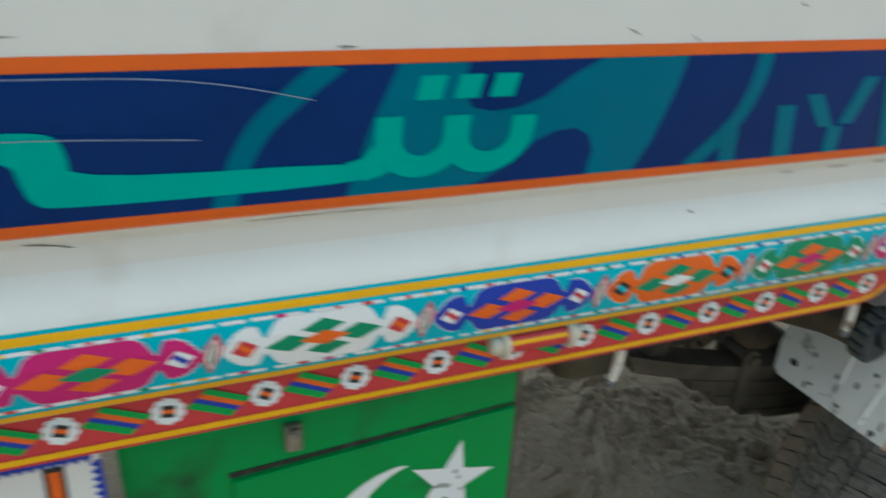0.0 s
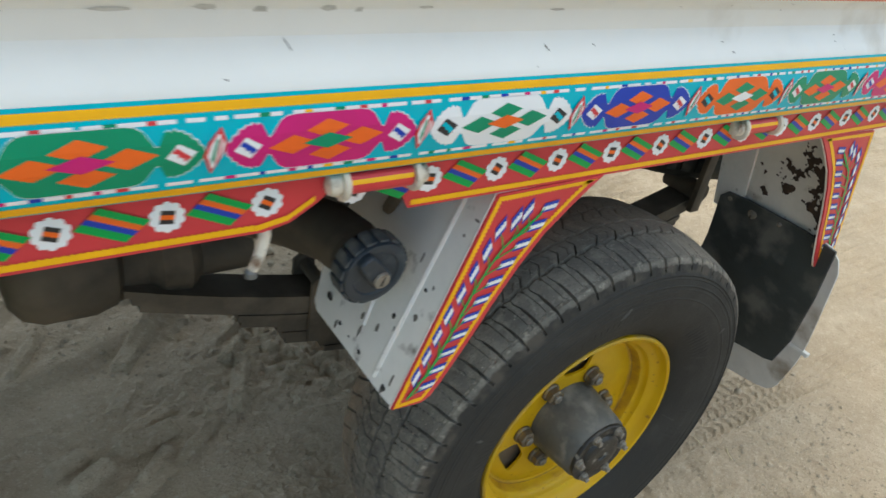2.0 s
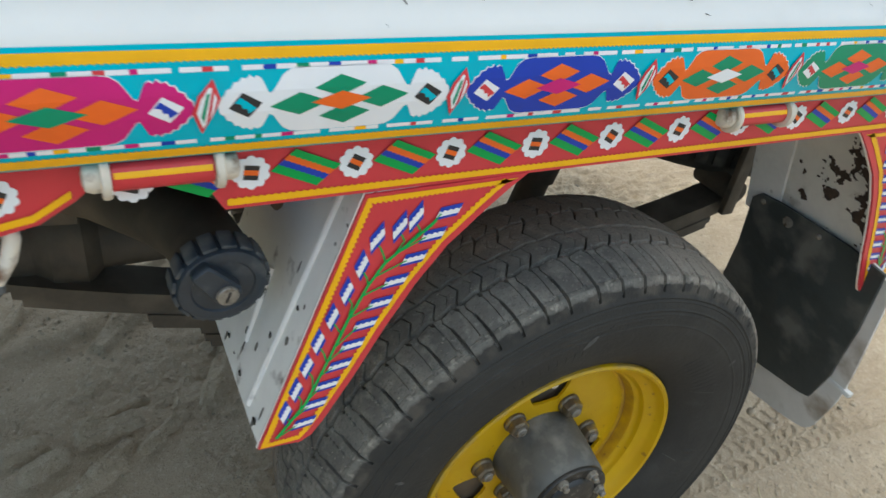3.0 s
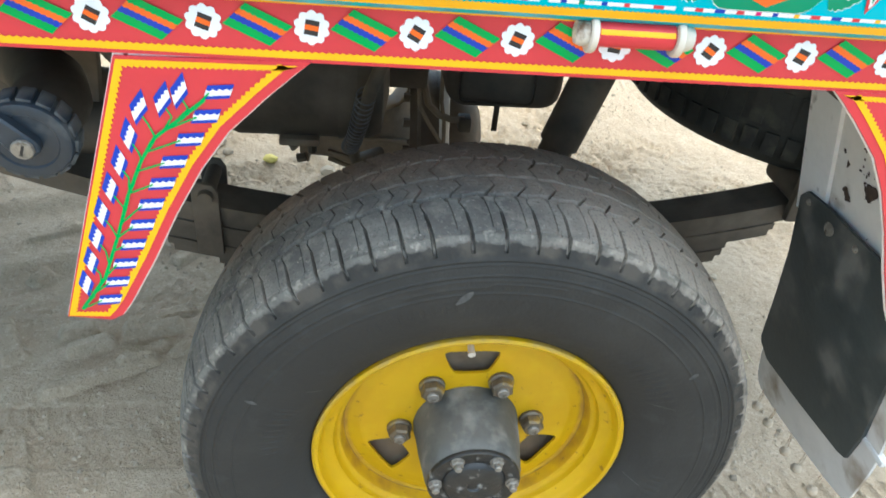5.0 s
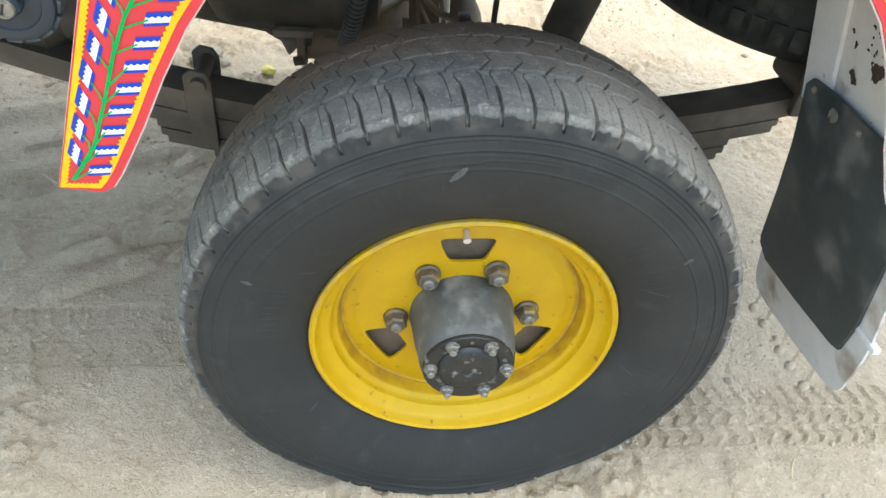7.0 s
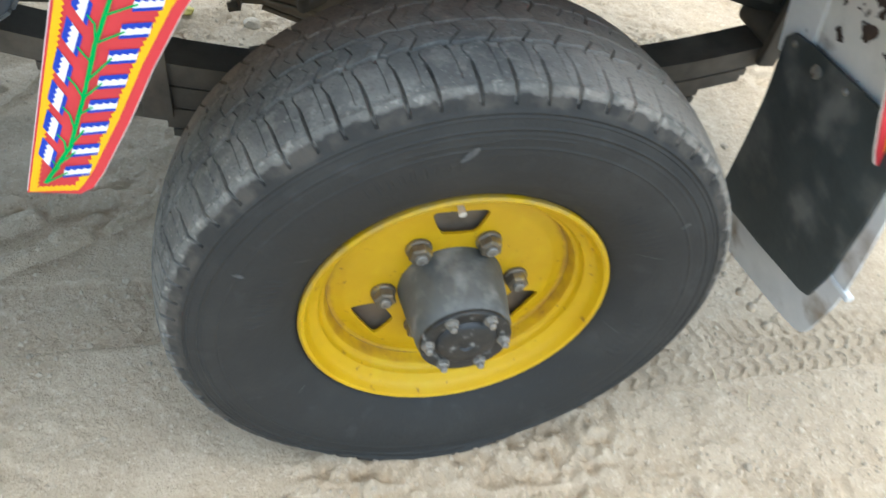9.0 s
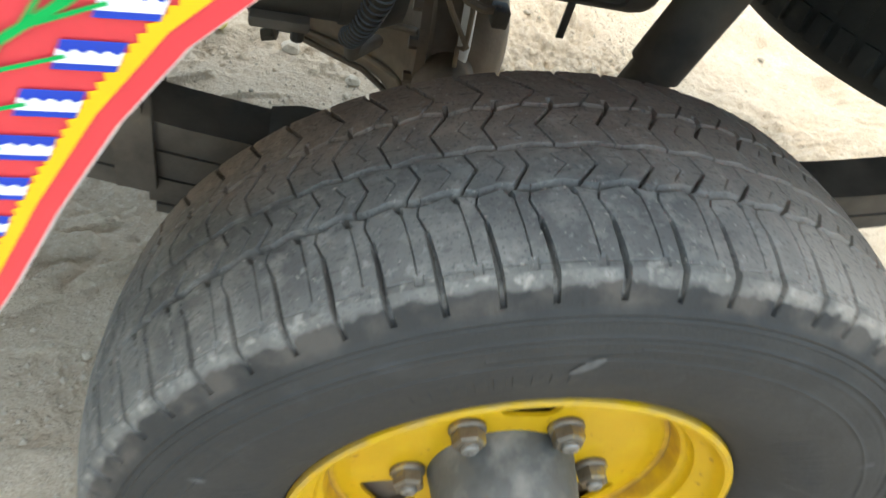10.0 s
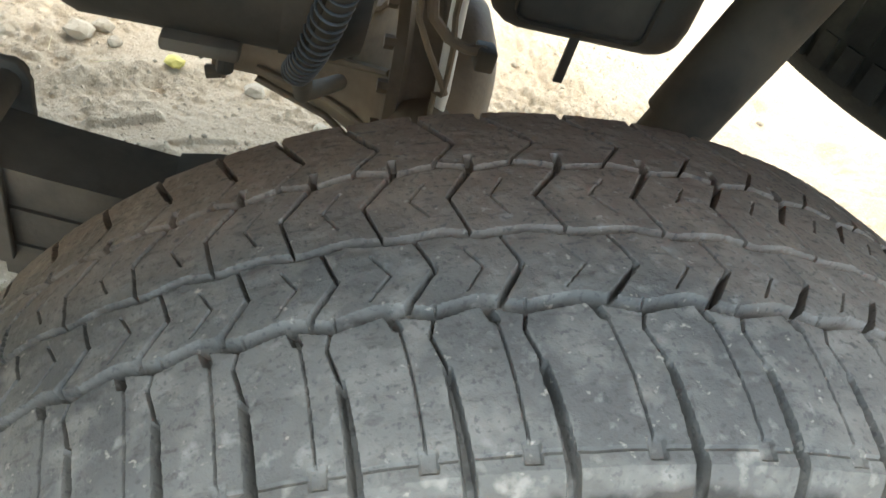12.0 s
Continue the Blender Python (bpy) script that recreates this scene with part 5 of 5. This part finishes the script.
hump = [(x, spring_z(x) + 0.011 - 0.010 * max(0, (abs(x) - 0.235) / 0.03)) for x in np.linspace(-0.265, 0.265, 17)]
part("helper_leaf", prism(hump + [(x, spring_z(x) + 0.0006) for x in np.linspace(0.265, -0.265, 17)], SPRING_Y0 + 0.004, SPRING_Y1 + 0.004), LEAF, spring)
for x in (-0.392,):
    zt = spring_z(x)
    for y0 in (SPRING_Y0 - 0.008, SPRING_Y1 + 0.001):
        part("clip", prism([(x - 0.022, zt - 0.088), (x + 0.018, zt - 0.088), (x + 0.018, zt + 0.026), (x + 0.010, zt + 0.040), (x - 0.010, zt + 0.044), (x - 0.022, zt + 0.034)], y0, y0 + 0.007, 0.001), LEAF, spring)
    part("clip_bolt", tube([(x, SPRING_Y0 - 0.02, zt + 0.022), (x, SPRING_Y1 + 0.02, zt + 0.022)], 0.012, 12), LEAF, spring)
part("shackle", box(0.535, 0.565, 0.330, 0.345, 0.58, 0.80, 0.003), LEAF, truck)
part("shackle_pin", lathe([(0.024, 0.335), (0.024, 0.435)], 20, centre=(0.560, 0, 0.625)), DARK, truck)
for y in (0.342, 0.430):
    for x in (-0.07, 0.07):
        part("u_bolt", tube([(x, y, 0.30), (x, y, 0.56)], 0.008, 10), AXLE, spring)
part("spring_plate", box(-0.09, 0.09, 0.345, 0.427, 0.536, 0.556, 0.004), AXLE, truck)
DIFF_Y = 0.95
axle = part("axle", tube([(WX, 0.20, WZ), (WX, 1.45, WZ)], 0.056, 28), AXLE, truck, "rust-brown rear axle with round differential")
nose = [(0.03, -0.300), (0.062, -0.298), (0.062, -0.280), (0.046, -0.276), (0.048, -0.230), (0.062, -0.195), (0.070, -0.165), (0.082, -0.130), (0.104, -0.090), (0.135, -0.066), (0.160, -0.058), (0.178, -0.056), (0.180, -0.040), (0.172, -0.036)]
part("differential", lathe(nose + [(0.164, -0.030), (0.160, 0.010), (0.163, 0.014), (0.163, 0.026), (0.150, 0.034), (0.148, 0.060), (0.130, 0.092), (0.085, 0.116), (0.02, 0.122)], 56, "x", (WX, DIFF_Y, WZ + 0.008)), AXLE, axle)
for k in range(4):
    a = radians(112 + 42 * k)
    c, q = math.cos(a), math.sin(a)
    pts = [(x, DIFF_Y + (r_ + 0.004) * c, WZ + 0.008 + (r_ + 0.004) * q) for r_, x in ((0.048, -0.235), (0.064, -0.19), (0.086, -0.125), (0.125, -0.07), (0.165, -0.055))]
    part("casting_rib", tube(pts, 0.006, 8), AXLE, axle)
for k in range(10):
    a = radians(80 + 20 * k)
    part("flange_bolt", lathe([(0.010, -0.070), (0.010, -0.054)], 6, "x", (WX, DIFF_Y + 0.170 * math.cos(a), WZ + 0.008 + 0.170 * math.sin(a))), AXLE, axle)
part("spring_hanger", prism([(-0.76, 0.82), (-0.76, 0.625), (-0.70, 0.590), (-0.60, 0.600), (-0.55, 0.66), (-0.53, 0.82)], 0.425, 0.44, 0.002), DARK, truck)
shaft = part("drive_shaft", tube([(-0.335, DIFF_Y - 0.01, 0.425), (-1.6, 0.86, 0.66)], 0.036, 20), DARK, truck)
part("joint_yoke", tube([(-0.295, DIFF_Y, 0.378), (-0.315, DIFF_Y, 0.392), (-0.345, DIFF_Y - 0.01, 0.428)], [0.05, 0.034, 0.044], 16), DARK, shaft)
part("joint_bolt", tube([(-0.305, DIFF_Y - 0.06, 0.345), (-0.285, DIFF_Y - 0.06, 0.350)], 0.011, 6), DARK, shaft)
PY = 0.755
for pts, r_ in (([(-0.055, PY, 0.70), (-0.043, PY, 0.555), (-0.020, PY, 0.514), (0.008, PY, 0.471), (0.017, PY, 0.457)], 0.0042), ([(-0.006, PY, 0.72), (0.001, PY, 0.567), (0.010, PY, 0.522), (0.013, PY, 0.481), (0.013, PY, 0.455)], 0.0042),
                ([(-0.05, PY, 0.66), (-0.026, PY, 0.560), (0.000, PY, 0.536), (0.026, PY, 0.527), (0.052, PY, 0.529)], 0.0075), ([(0.013, PY, 0.455), (0.002, PY, 0.456), (0.004, PY, 0.425), (0.007, PY, 0.400)], 0.0042)):
    part("brake_pipe", tube(pts, r_, 8), AXLE, truck)
part("pipe_union", box(0.040, 0.066, PY - 0.015, PY + 0.02, 0.505, 0.535, 0.004), DARK, truck)
part("vent_pipe", tube([(0.012, 0.83, 0.72), (0.014, 0.81, 0.56), (0.020, 0.79, 0.44), (0.02, 0.79, 0.38)], 0.011, 14), GREYMETAL, truck, "dusty pale grey pipe")
coil_a, coil_m, coil_b = Vector((-0.150, 0.456, 0.715)), Vector((-0.163, 0.478, 0.630)), Vector((-0.176, 0.562, 0.560))


def coil_at(t):
    return coil_a * (1 - t) ** 2 + 2 * coil_m * t * (1 - t) + coil_b * t * t


su, sv = Vector((1, 0, 0)), Vector((0, 0.85, 0.52))
helix = [tuple(coil_at(t / 100) + 0.0150 * (su * math.cos(t) + sv * math.sin(t)) + Vector((-0.005, 0, 0))) for t in np.linspace(0, 100, 340)]
hose = part("brake_hose", tube([(-0.115, 0.45, 0.80), (-0.135, 0.45, 0.76)] + [tuple(coil_at(t)) for t in np.linspace(0, 1, 7)] + [(-0.17, 0.64, 0.49), (-0.12, 0.80, 0.42)], 0.011, 14), DARK, truck, "brake hose in a coiled wire guard")
part("wire_coil", tube(helix, 0.0013, 6), STEEL, hose, "coiled wire")
tank_x = [(0.02, -0.405), (0.070, -0.402), (0.088, -0.390), (0.097, -0.368), (0.097, -0.15), (0.088, -0.128), (0.02, -0.115)]
part("tank", lathe(tank_x, 44, "x", (0.0, 0.58, 0.68)), DARK, truck, "dark dusty air tank")
part("tank_strap", lathe([(0.0995, -0.20), (0.0995, -0.17)], 44, "x", (0.0, 0.58, 0.68)), DARK, truck)
part("tank_foot", box(-0.300, -0.232, 0.505, 0.545, 0.588, 0.602, 0.004), AXLE, truck)
part("tank_drain", tube([(-0.245, 0.52, 0.60), (-0.245, 0.52, 0.572)], 0.008, 8), DARK, truck)
part("valve_bracket", box(-0.125, -0.035, 0.700, 0.728, 0.615, 0.93, 0.006), DARK, truck, "dark bracket over the axle")
part("tank_hanger", box(-0.20, -0.17, 0.50, 0.56, 0.74, 0.82, 0.003), DARK, truck)
silencer = part("silencer", box(-0.02, 0.185, 0.53, 0.72, 0.655, 0.83, 0.035, 4), DARK, truck, "dark box under the bed")
part("silencer_face", box(0.0, 0.13, 0.522, 0.535, 0.675, 0.80, 0.012, 3), DARK, silencer)
part("hanging_strap", box(0.068, 0.078, 0.546, 0.550, 0.612, 0.68, 0.001), DARK, truck)
shock_a, shock_b = Vector((0.166, 0.478, 0.600)), Vector((0.238, 0.478, 0.86))
shock = part("shock_absorber", tube([shock_a.lerp(shock_b, 0.12), shock_a.lerp(shock_b, 1.0)], 0.0345, 28), DARK, truck, "black shock absorber")
part("shock_rod", tube([shock_a + Vector((-0.05, 0, -0.18)), shock_a.lerp(shock_b, 0.14)], 0.029, 24), DARK, shock)
part("shock_lug", lathe([(0.020, 0.44), (0.020, 0.51)], 18, centre=(shock_a.x - 0.03, 0, 0.50)), DARK, shock)
for y in (0.47, 1.17):
    part("chassis_rail", box(X_FRONT, X_REAR, y, y + 0.06, 0.80, 0.93, 0.006), DARK, truck)
for x in (-2.2, -1.5, -0.85, 0.35, 1.0):
    part("cross_member", box(x, x + 0.06, 0.075, 1.60, 0.90, 0.965, 0.004), DARK, truck)

# fuel filler with its cap
CAP_AT = Vector((-0.485, 0.078, 0.836))
filler = part("filler_neck", tube([CAP_AT + Vector(p) for p in ((0, -0.004, 0), (-0.001, 0.03, 0), (-0.006, 0.07, -0.004), (-0.03, 0.13, -0.014), (-0.09, 0.22, -0.03), (-0.16, 0.30, -0.05))], [0.036, 0.037, 0.038, 0.038, 0.036, 0.036], 28), DARK, truck, "dark fuel filler pipe")
tilt = Matrix.Translation(CAP_AT) @ Matrix.Rotation(radians(4), 4, "Z") @ Matrix.Rotation(radians(4), 4, "X")
cap = part("filler_cap", lathe([(0.040, 0.0), (0.0425, -0.003), (0.0425, -0.0245), (0.0405, -0.0285), (0.037, -0.030), (0.030, -0.0295), (0.0285, -0.0275), (0.010, -0.0270)], 64), PLASTIC, filler, "ribbed black plastic fuel cap", at=tilt)
part("neck_ring", lathe([(0.030, 0.016), (0.0365, 0.014), (0.0365, 0.003), (0.030, 0.001)], 40), DARK, filler, at=tilt)
rib_mesh = shared("grip_rib", box(0.0415, 0.0455, -0.0255, -0.0015, -0.0068, 0.0068, 0.0014, 2), PLASTIC)
for k in range(16):
    part("grip_rib", rib_mesh, [], filler, at=tilt @ Matrix.Rotation(2 * math.pi * (k + 0.4) / 16, 4, "Y"))
bar_bm = prism([(-0.039, -0.0085), (-0.034, -0.0105), (0.004, -0.0135), (0.0125, -0.009), (0.0125, 0.009), (0.004, 0.0135), (-0.034, 0.0105), (-0.039, 0.0085)], -0.0400, -0.0265, 0.0022)
part("cap_bar", bar_bm, PLASTIC, filler, at=tilt @ Matrix.Rotation(radians(52), 4, "Y"))
part("cap_lock", lathe([(0.0105, -0.038), (0.0105, -0.0425), (0.0095, -0.0438), (0.004, -0.0438)], 28), BOLT, filler, "steel key lock", at=tilt)
part("lock_slot", box(-0.0012, 0.0012, -0.0443, -0.0434, -0.006, 0.006), HUBCAP, filler, at=tilt @ Matrix.Rotation(radians(20), 4, "Y"))
part("filler_bracket", tube([(-0.45, 0.12, 0.952), (-0.435, 0.13, 0.92), (-0.41, 0.14, 0.88), (-0.40, 0.17, 0.84)], 0.009, 8), AXLE, truck)

# tanks and housings ahead of the wheel
front_tank = part("front_tank", lathe([(0.02, -0.845), (0.050, -0.840), (0.070, -0.825), (0.080, -0.80), (0.081, -0.735), (0.072, -0.705), (0.055, -0.695)], 40, "x", (0.0, 0.42, 0.672)), DARK, truck, "dark round tank")
part("tank_neck", lathe([(0.055, -0.70), (0.045, -0.66), (0.06, -0.64), (0.06, -0.60), (0.04, -0.58), (0.04, -0.50)], 32, "x", (0.0, 0.42, 0.655)), DARK, truck)
part("front_beam", prism([(-1.12, 0.80), (-0.83, 0.78), (-0.60, 0.76), (-0.60, 0.86), (-1.12, 0.86)], 0.30, 0.36), DARK, truck)

# ---- spare wheel ----
spare = thing("spare_wheel", 0.74, 0.70, 0.62, "dusty dark spare wheel hanging under the bed", "spare wheel")
sp = [(0.20, 0.68), (0.215, 0.645), (0.26, 0.628), (0.32, 0.626), (0.36, 0.642), (0.378, 0.665), (0.384, 0.70), (0.386, 0.745), (0.384, 0.79), (0.375, 0.83), (0.34, 0.855), (0.22, 0.84)]
SPARE = material("dusty_spare_rubber", (0.034, 0.033, 0.027), 0.75, vary=0.3, scale=14, dirt=(0.085, 0.078, 0.058), dirt_amount=0.4, dirt_scale=18, bump=0.3, gloss=0.25)
part("tyre", lathe(sp, 96, "z", (0.74, 0.70, 0)), SPARE, spare)
part("rim", lathe([(0.205, 0.70), (0.20, 0.72), (0.10, 0.73)], 64, "z", (0.74, 0.70, 0)), DARK, spare)
grip = bmesh.new()
for k in range(70):
    t = 2 * math.pi * k / 70
    d, s = Vector((math.cos(t), math.sin(t), 0)), Vector((-math.sin(t), math.cos(t), 0))
    for z0, z1 in ((0.668, 0.705), (0.715, 0.775), (0.785, 0.825)):
        vs = [grip.verts.new(Vector((0.74, 0.70, z)) + d * r + s * w) for r in (0.380, 0.388) for w, z in ((-0.011, z0), (0.011, z0), (0.011, z1), (-0.011, z1))]
        for q in ((4, 5, 6, 7), (0, 1, 5, 4), (1, 2, 6, 5), (2, 3, 7, 6), (3, 0, 4, 7)):
            grip.faces.new([vs[i] for i in q])
bmesh.ops.recalc_face_normals(grip, faces=grip.faces[:])
part("tread", grip, SPARE, spare)
part("hanger_chain", tube([(0.74, 0.70, 0.73), (0.74, 0.70, 0.94)], 0.012, 10), DARK, spare)

# ---- toolbox ----
toolbox = thing("toolbox", -1.33, 0.2, 0.5, "green painted steel toolbox with a white star and crescent", "toolbox")
BX0, BX1, BY = -1.545, -1.108, 0.054
part("shell", box(BX0, BX1, BY, 0.42, 0.52, 0.945, 0.004), BOXGREEN, toolbox, "green steel shell")
lid = part("door", prism([(BX0 + 0.100, 0.540), (BX1 - 0.003, 0.540), (BX1 - 0.002, 0.8585), (BX0 + 0.105, 0.8385)], BY - 0.006, BY - 0.0005, 0.0012), BOXGREEN, toolbox, "green steel door")
part("seam", prism([(BX0 + 0.103, 0.8405), (BX1 - 0.0015, 0.8605), (BX1 - 0.0015, 0.8635), (BX0 + 0.101, 0.8475)], BY - 0.0012, BY - 0.0002), HUBCAP, toolbox, "dark gap over the door")
part("side_seal", box(BX1 - 0.001, BX1 + 0.007, BY + 0.003, BY + 0.016, 0.53, 0.93, 0.002), DARK, toolbox)
hasp = part("hasp", box(-1.384, -1.366, BY - 0.010, BY - 0.001, 0.866, 0.900, 0.002), BOLT, toolbox, "worn steel hasp")
part("hasp_pin", lathe([(0.006, BY - 0.010), (0.006, BY - 0.016), (0.004, BY - 0.018)], 14, centre=(-1.375, 0, 0.893)), BOLT, hasp)


def on_door(z):
    return BY - 0.006


star = []
for k in range(10):
    t = radians(78 + 36 * k)
    r = 0.062 if k % 2 == 0 else 0.024
    star.append((-1.190 + r * 0.92 * math.cos(t), 0.768 + r * math.sin(t)))
part("star", paint([(star, 0, 1)], on_door), WHITEV, lid, "white painted star with chips")
outer = [(-1.245 + 0.105 * math.cos(t), 0.705 + 0.105 * math.sin(t)) for t in np.linspace(radians(95), radians(355), 40)]
inner_c = [(-1.222 + 0.088 * math.cos(t), 0.722 + 0.088 * math.sin(t)) for t in np.linspace(radians(345), radians(105), 40)]
part("crescent", paint([(outer + inner_c, 0, 1)], on_door), WHITEV, lid, "white painted crescent")
for x, z, w in ((-1.205, 0.765, 0.010), (-1.195, 0.762, 0.006), (-1.185, 0.782, 0.004), (-1.176, 0.752, 0.003), (-1.18, 0.772, 0.003)):
    part("chip", paint([([(x - w, z - 0.002), (x, z - 0.0035), (x + w, z + 0.001), (x + 0.3 * w, z + 0.003)], 0, 2)], on_door), CHIP, lid)

# painted sheet in front of the toolbox
side_sheet = thing("painted_sheet", -1.67, 0.03, 0.5, "white painted metal sheet with an orange stripe and blue scalloped edge", "metal sheet")
part("sheet", prism([(-1.95, 0.945), (-1.95, 0.55), (-1.562, 0.55), (-1.556, 0.945)], 0.030, 0.034), WHITE, side_sheet)
part("stripe", paint([([(-1.612, 0.56), (-1.600, 0.56), (-1.590, 0.915), (-1.600, 0.915)], 0, 2), ([(-1.616, 0.56), (-1.596, 0.56), (-1.586, 0.92), (-1.604, 0.92)], 1, 1)], lambda z: 0.030), [ORANGE, BLACKV], side_sheet)
teeth = []
for k in range(40):
    z0, z1 = 0.56 + 0.009 * k, 0.569 + 0.009 * k
    x0 = -1.562 + 0.004 * k / 40
    teeth.append(([(x0 - 0.001, z0), (x0 + 0.003, z0), (x0 + 0.003, z1), (x0 - 0.001, z1), (x0 - 0.007, (z0 + z1) / 2)], 0, 1))
    xt = -1.562 - 0.009 * k
    teeth.append(([(xt, 0.930), (xt - 0.009, 0.930), (xt - 0.009, 0.924), (xt - 0.0045, 0.918), (xt, 0.924)], 0, 1))
part("scalloped_edge", paint(teeth, lambda z: 0.030), BLUE, side_sheet)

# ---- loose stones and clods ----
def stone_mesh(seed, mat):
    r = random.Random(seed)
    bm = bmesh.new()
    bmesh.ops.create_icosphere(bm, subdivisions=2, radius=1)
    for v in bm.verts:
        v.co *= 1 + 0.35 * noise.noise(v.co * 1.3 + Vector((seed * 3.1, 0, 0))) + 0.12 * noise.noise(v.co * 3.1)
        v.co.z *= 0.6
    return shared("stone", bm, mat)


STONES = [stone_mesh(s, PEBBLE) for s in range(5)]


def ground_z(x, y):
    return float(ground_height(np.array([x]), np.array([y]))[0]) - 0.004


yellow_stone = part("stone", stone_mesh(9, YSTONE), [], None, at=Matrix.Translation((-0.439, 1.446, ground_z(-0.439, 1.446) + 0.010)) @ Matrix.Scale(0.022, 4))
tagged(yellow_stone, "pale yellow stone on the sandy ground", "stone")
r = random.Random(77)
spots = [(-0.256, 1.41, 0.026), (-0.66, 1.52, 0.032), (-0.62, 1.56, 0.024), (-0.58, 1.50, 0.018), (-0.10, 1.30, 0.02), (-0.05, 1.36, 0.016)]
spots += [(r.uniform(-1.4, 1.3), r.uniform(-0.1, 2.3), r.choice((0.004, 0.005, 0.006, 0.008, 0.011))) for _ in range(150)]
for k, (x, y, s) in enumerate(spots):
    if math.hypot(x, y - 0.12) < 0.3 and abs(y - 0.12) < 0.16:
        continue
    ob = part("stone", STONES[k % 5], [], None, at=Matrix.Translation((x, y, ground_z(x, y) + 0.3 * s)) @ Matrix.Rotation(k * 1.3, 4, "Z") @ Matrix.Scale(s, 4))
    tagged(ob, "small grey-brown stone lying on the sandy ground", "stone", "stones on the ground")

# crumbs of dry soil, strewn in patches
cr = np.random.RandomState(9)
cx, cy = cr.uniform(-1.5, 1.35, 24000), cr.uniform(-0.25, 2.4, 24000)
keep = value_noise(cx, cy, 0.33, 61) + 0.6 * value_noise(cx, cy, 0.09, 62) + 0.25 * cr.rand(24000) > 0.10
cx, cy = cx[keep], cy[keep]
cs = 0.0018 + 0.0055 * cr.rand(len(cx)) ** 4
cz = ground_height(cx, cy) - 0.004
tips = np.array([(1, 0, 0), (0, 1, 0), (-1, 0, 0), (0, -1, 0), (0, 0, 0.8), (0, 0, -0.8)])
turn = cr.uniform(0, 6.28, len(cx))
shape = tips[None] * (0.6 + 0.7 * cr.rand(len(cx), 6, 1)) * cs[:, None, None]
c_, s_ = np.cos(turn)[:, None], np.sin(turn)[:, None]
co = np.stack([shape[..., 0] * c_ - shape[..., 1] * s_ + cx[:, None], shape[..., 0] * s_ + shape[..., 1] * c_ + cy[:, None], shape[..., 2] + cz[:, None] + 0.2 * cs[:, None]], -1)
tri_ = np.array([(0, 1, 4), (1, 2, 4), (2, 3, 4), (3, 0, 4), (1, 0, 5), (2, 1, 5), (3, 2, 5), (0, 3, 5)])
faces_ = (tri_[None] + 6 * np.arange(len(cx))[:, None, None]).reshape(-1, 3)
crumb_mesh = bpy.data.meshes.new("soil_crumbs")
crumb_mesh.from_pydata(co.reshape(-1, 3).tolist(), [], faces_.tolist())
crumbs = part("soil_crumbs", crumb_mesh, CRUMB, None, kind="stuff")
tagged(crumbs, "crumbs of dry soil strewn over the sandy ground", "soil crumbs", kind="stuff")

# dry straws
STRAW = material("dry_straw", (0.55, 0.46, 0.28), 0.7, vary=0.2, scale=60)
sr = random.Random(21)
places = [(0.621, 0.107), (0.67, 0.049), (0.795, 0.59)] + [(sr.uniform(-1.0, 0.9), sr.uniform(-0.1, 1.8)) for _ in range(16)]
for x, y in places:
    a, l = sr.uniform(0, 3.14), sr.uniform(0.012, 0.035)
    pts = []
    for t in (-1, -0.3, 0.35, 1):
        px_, py_ = x + t * l * math.cos(a) + 0.003 * t * t, y + t * l * math.sin(a)
        pts.append((px_, py_, ground_z(px_, py_) + 0.0035))
    straw = part("straw", tube(pts, [0.0006, 0.0011, 0.0011, 0.0005], 6), STRAW, None)
    tagged(straw, "short pale dry straw lying on the sand", "straw", "straws on the ground")
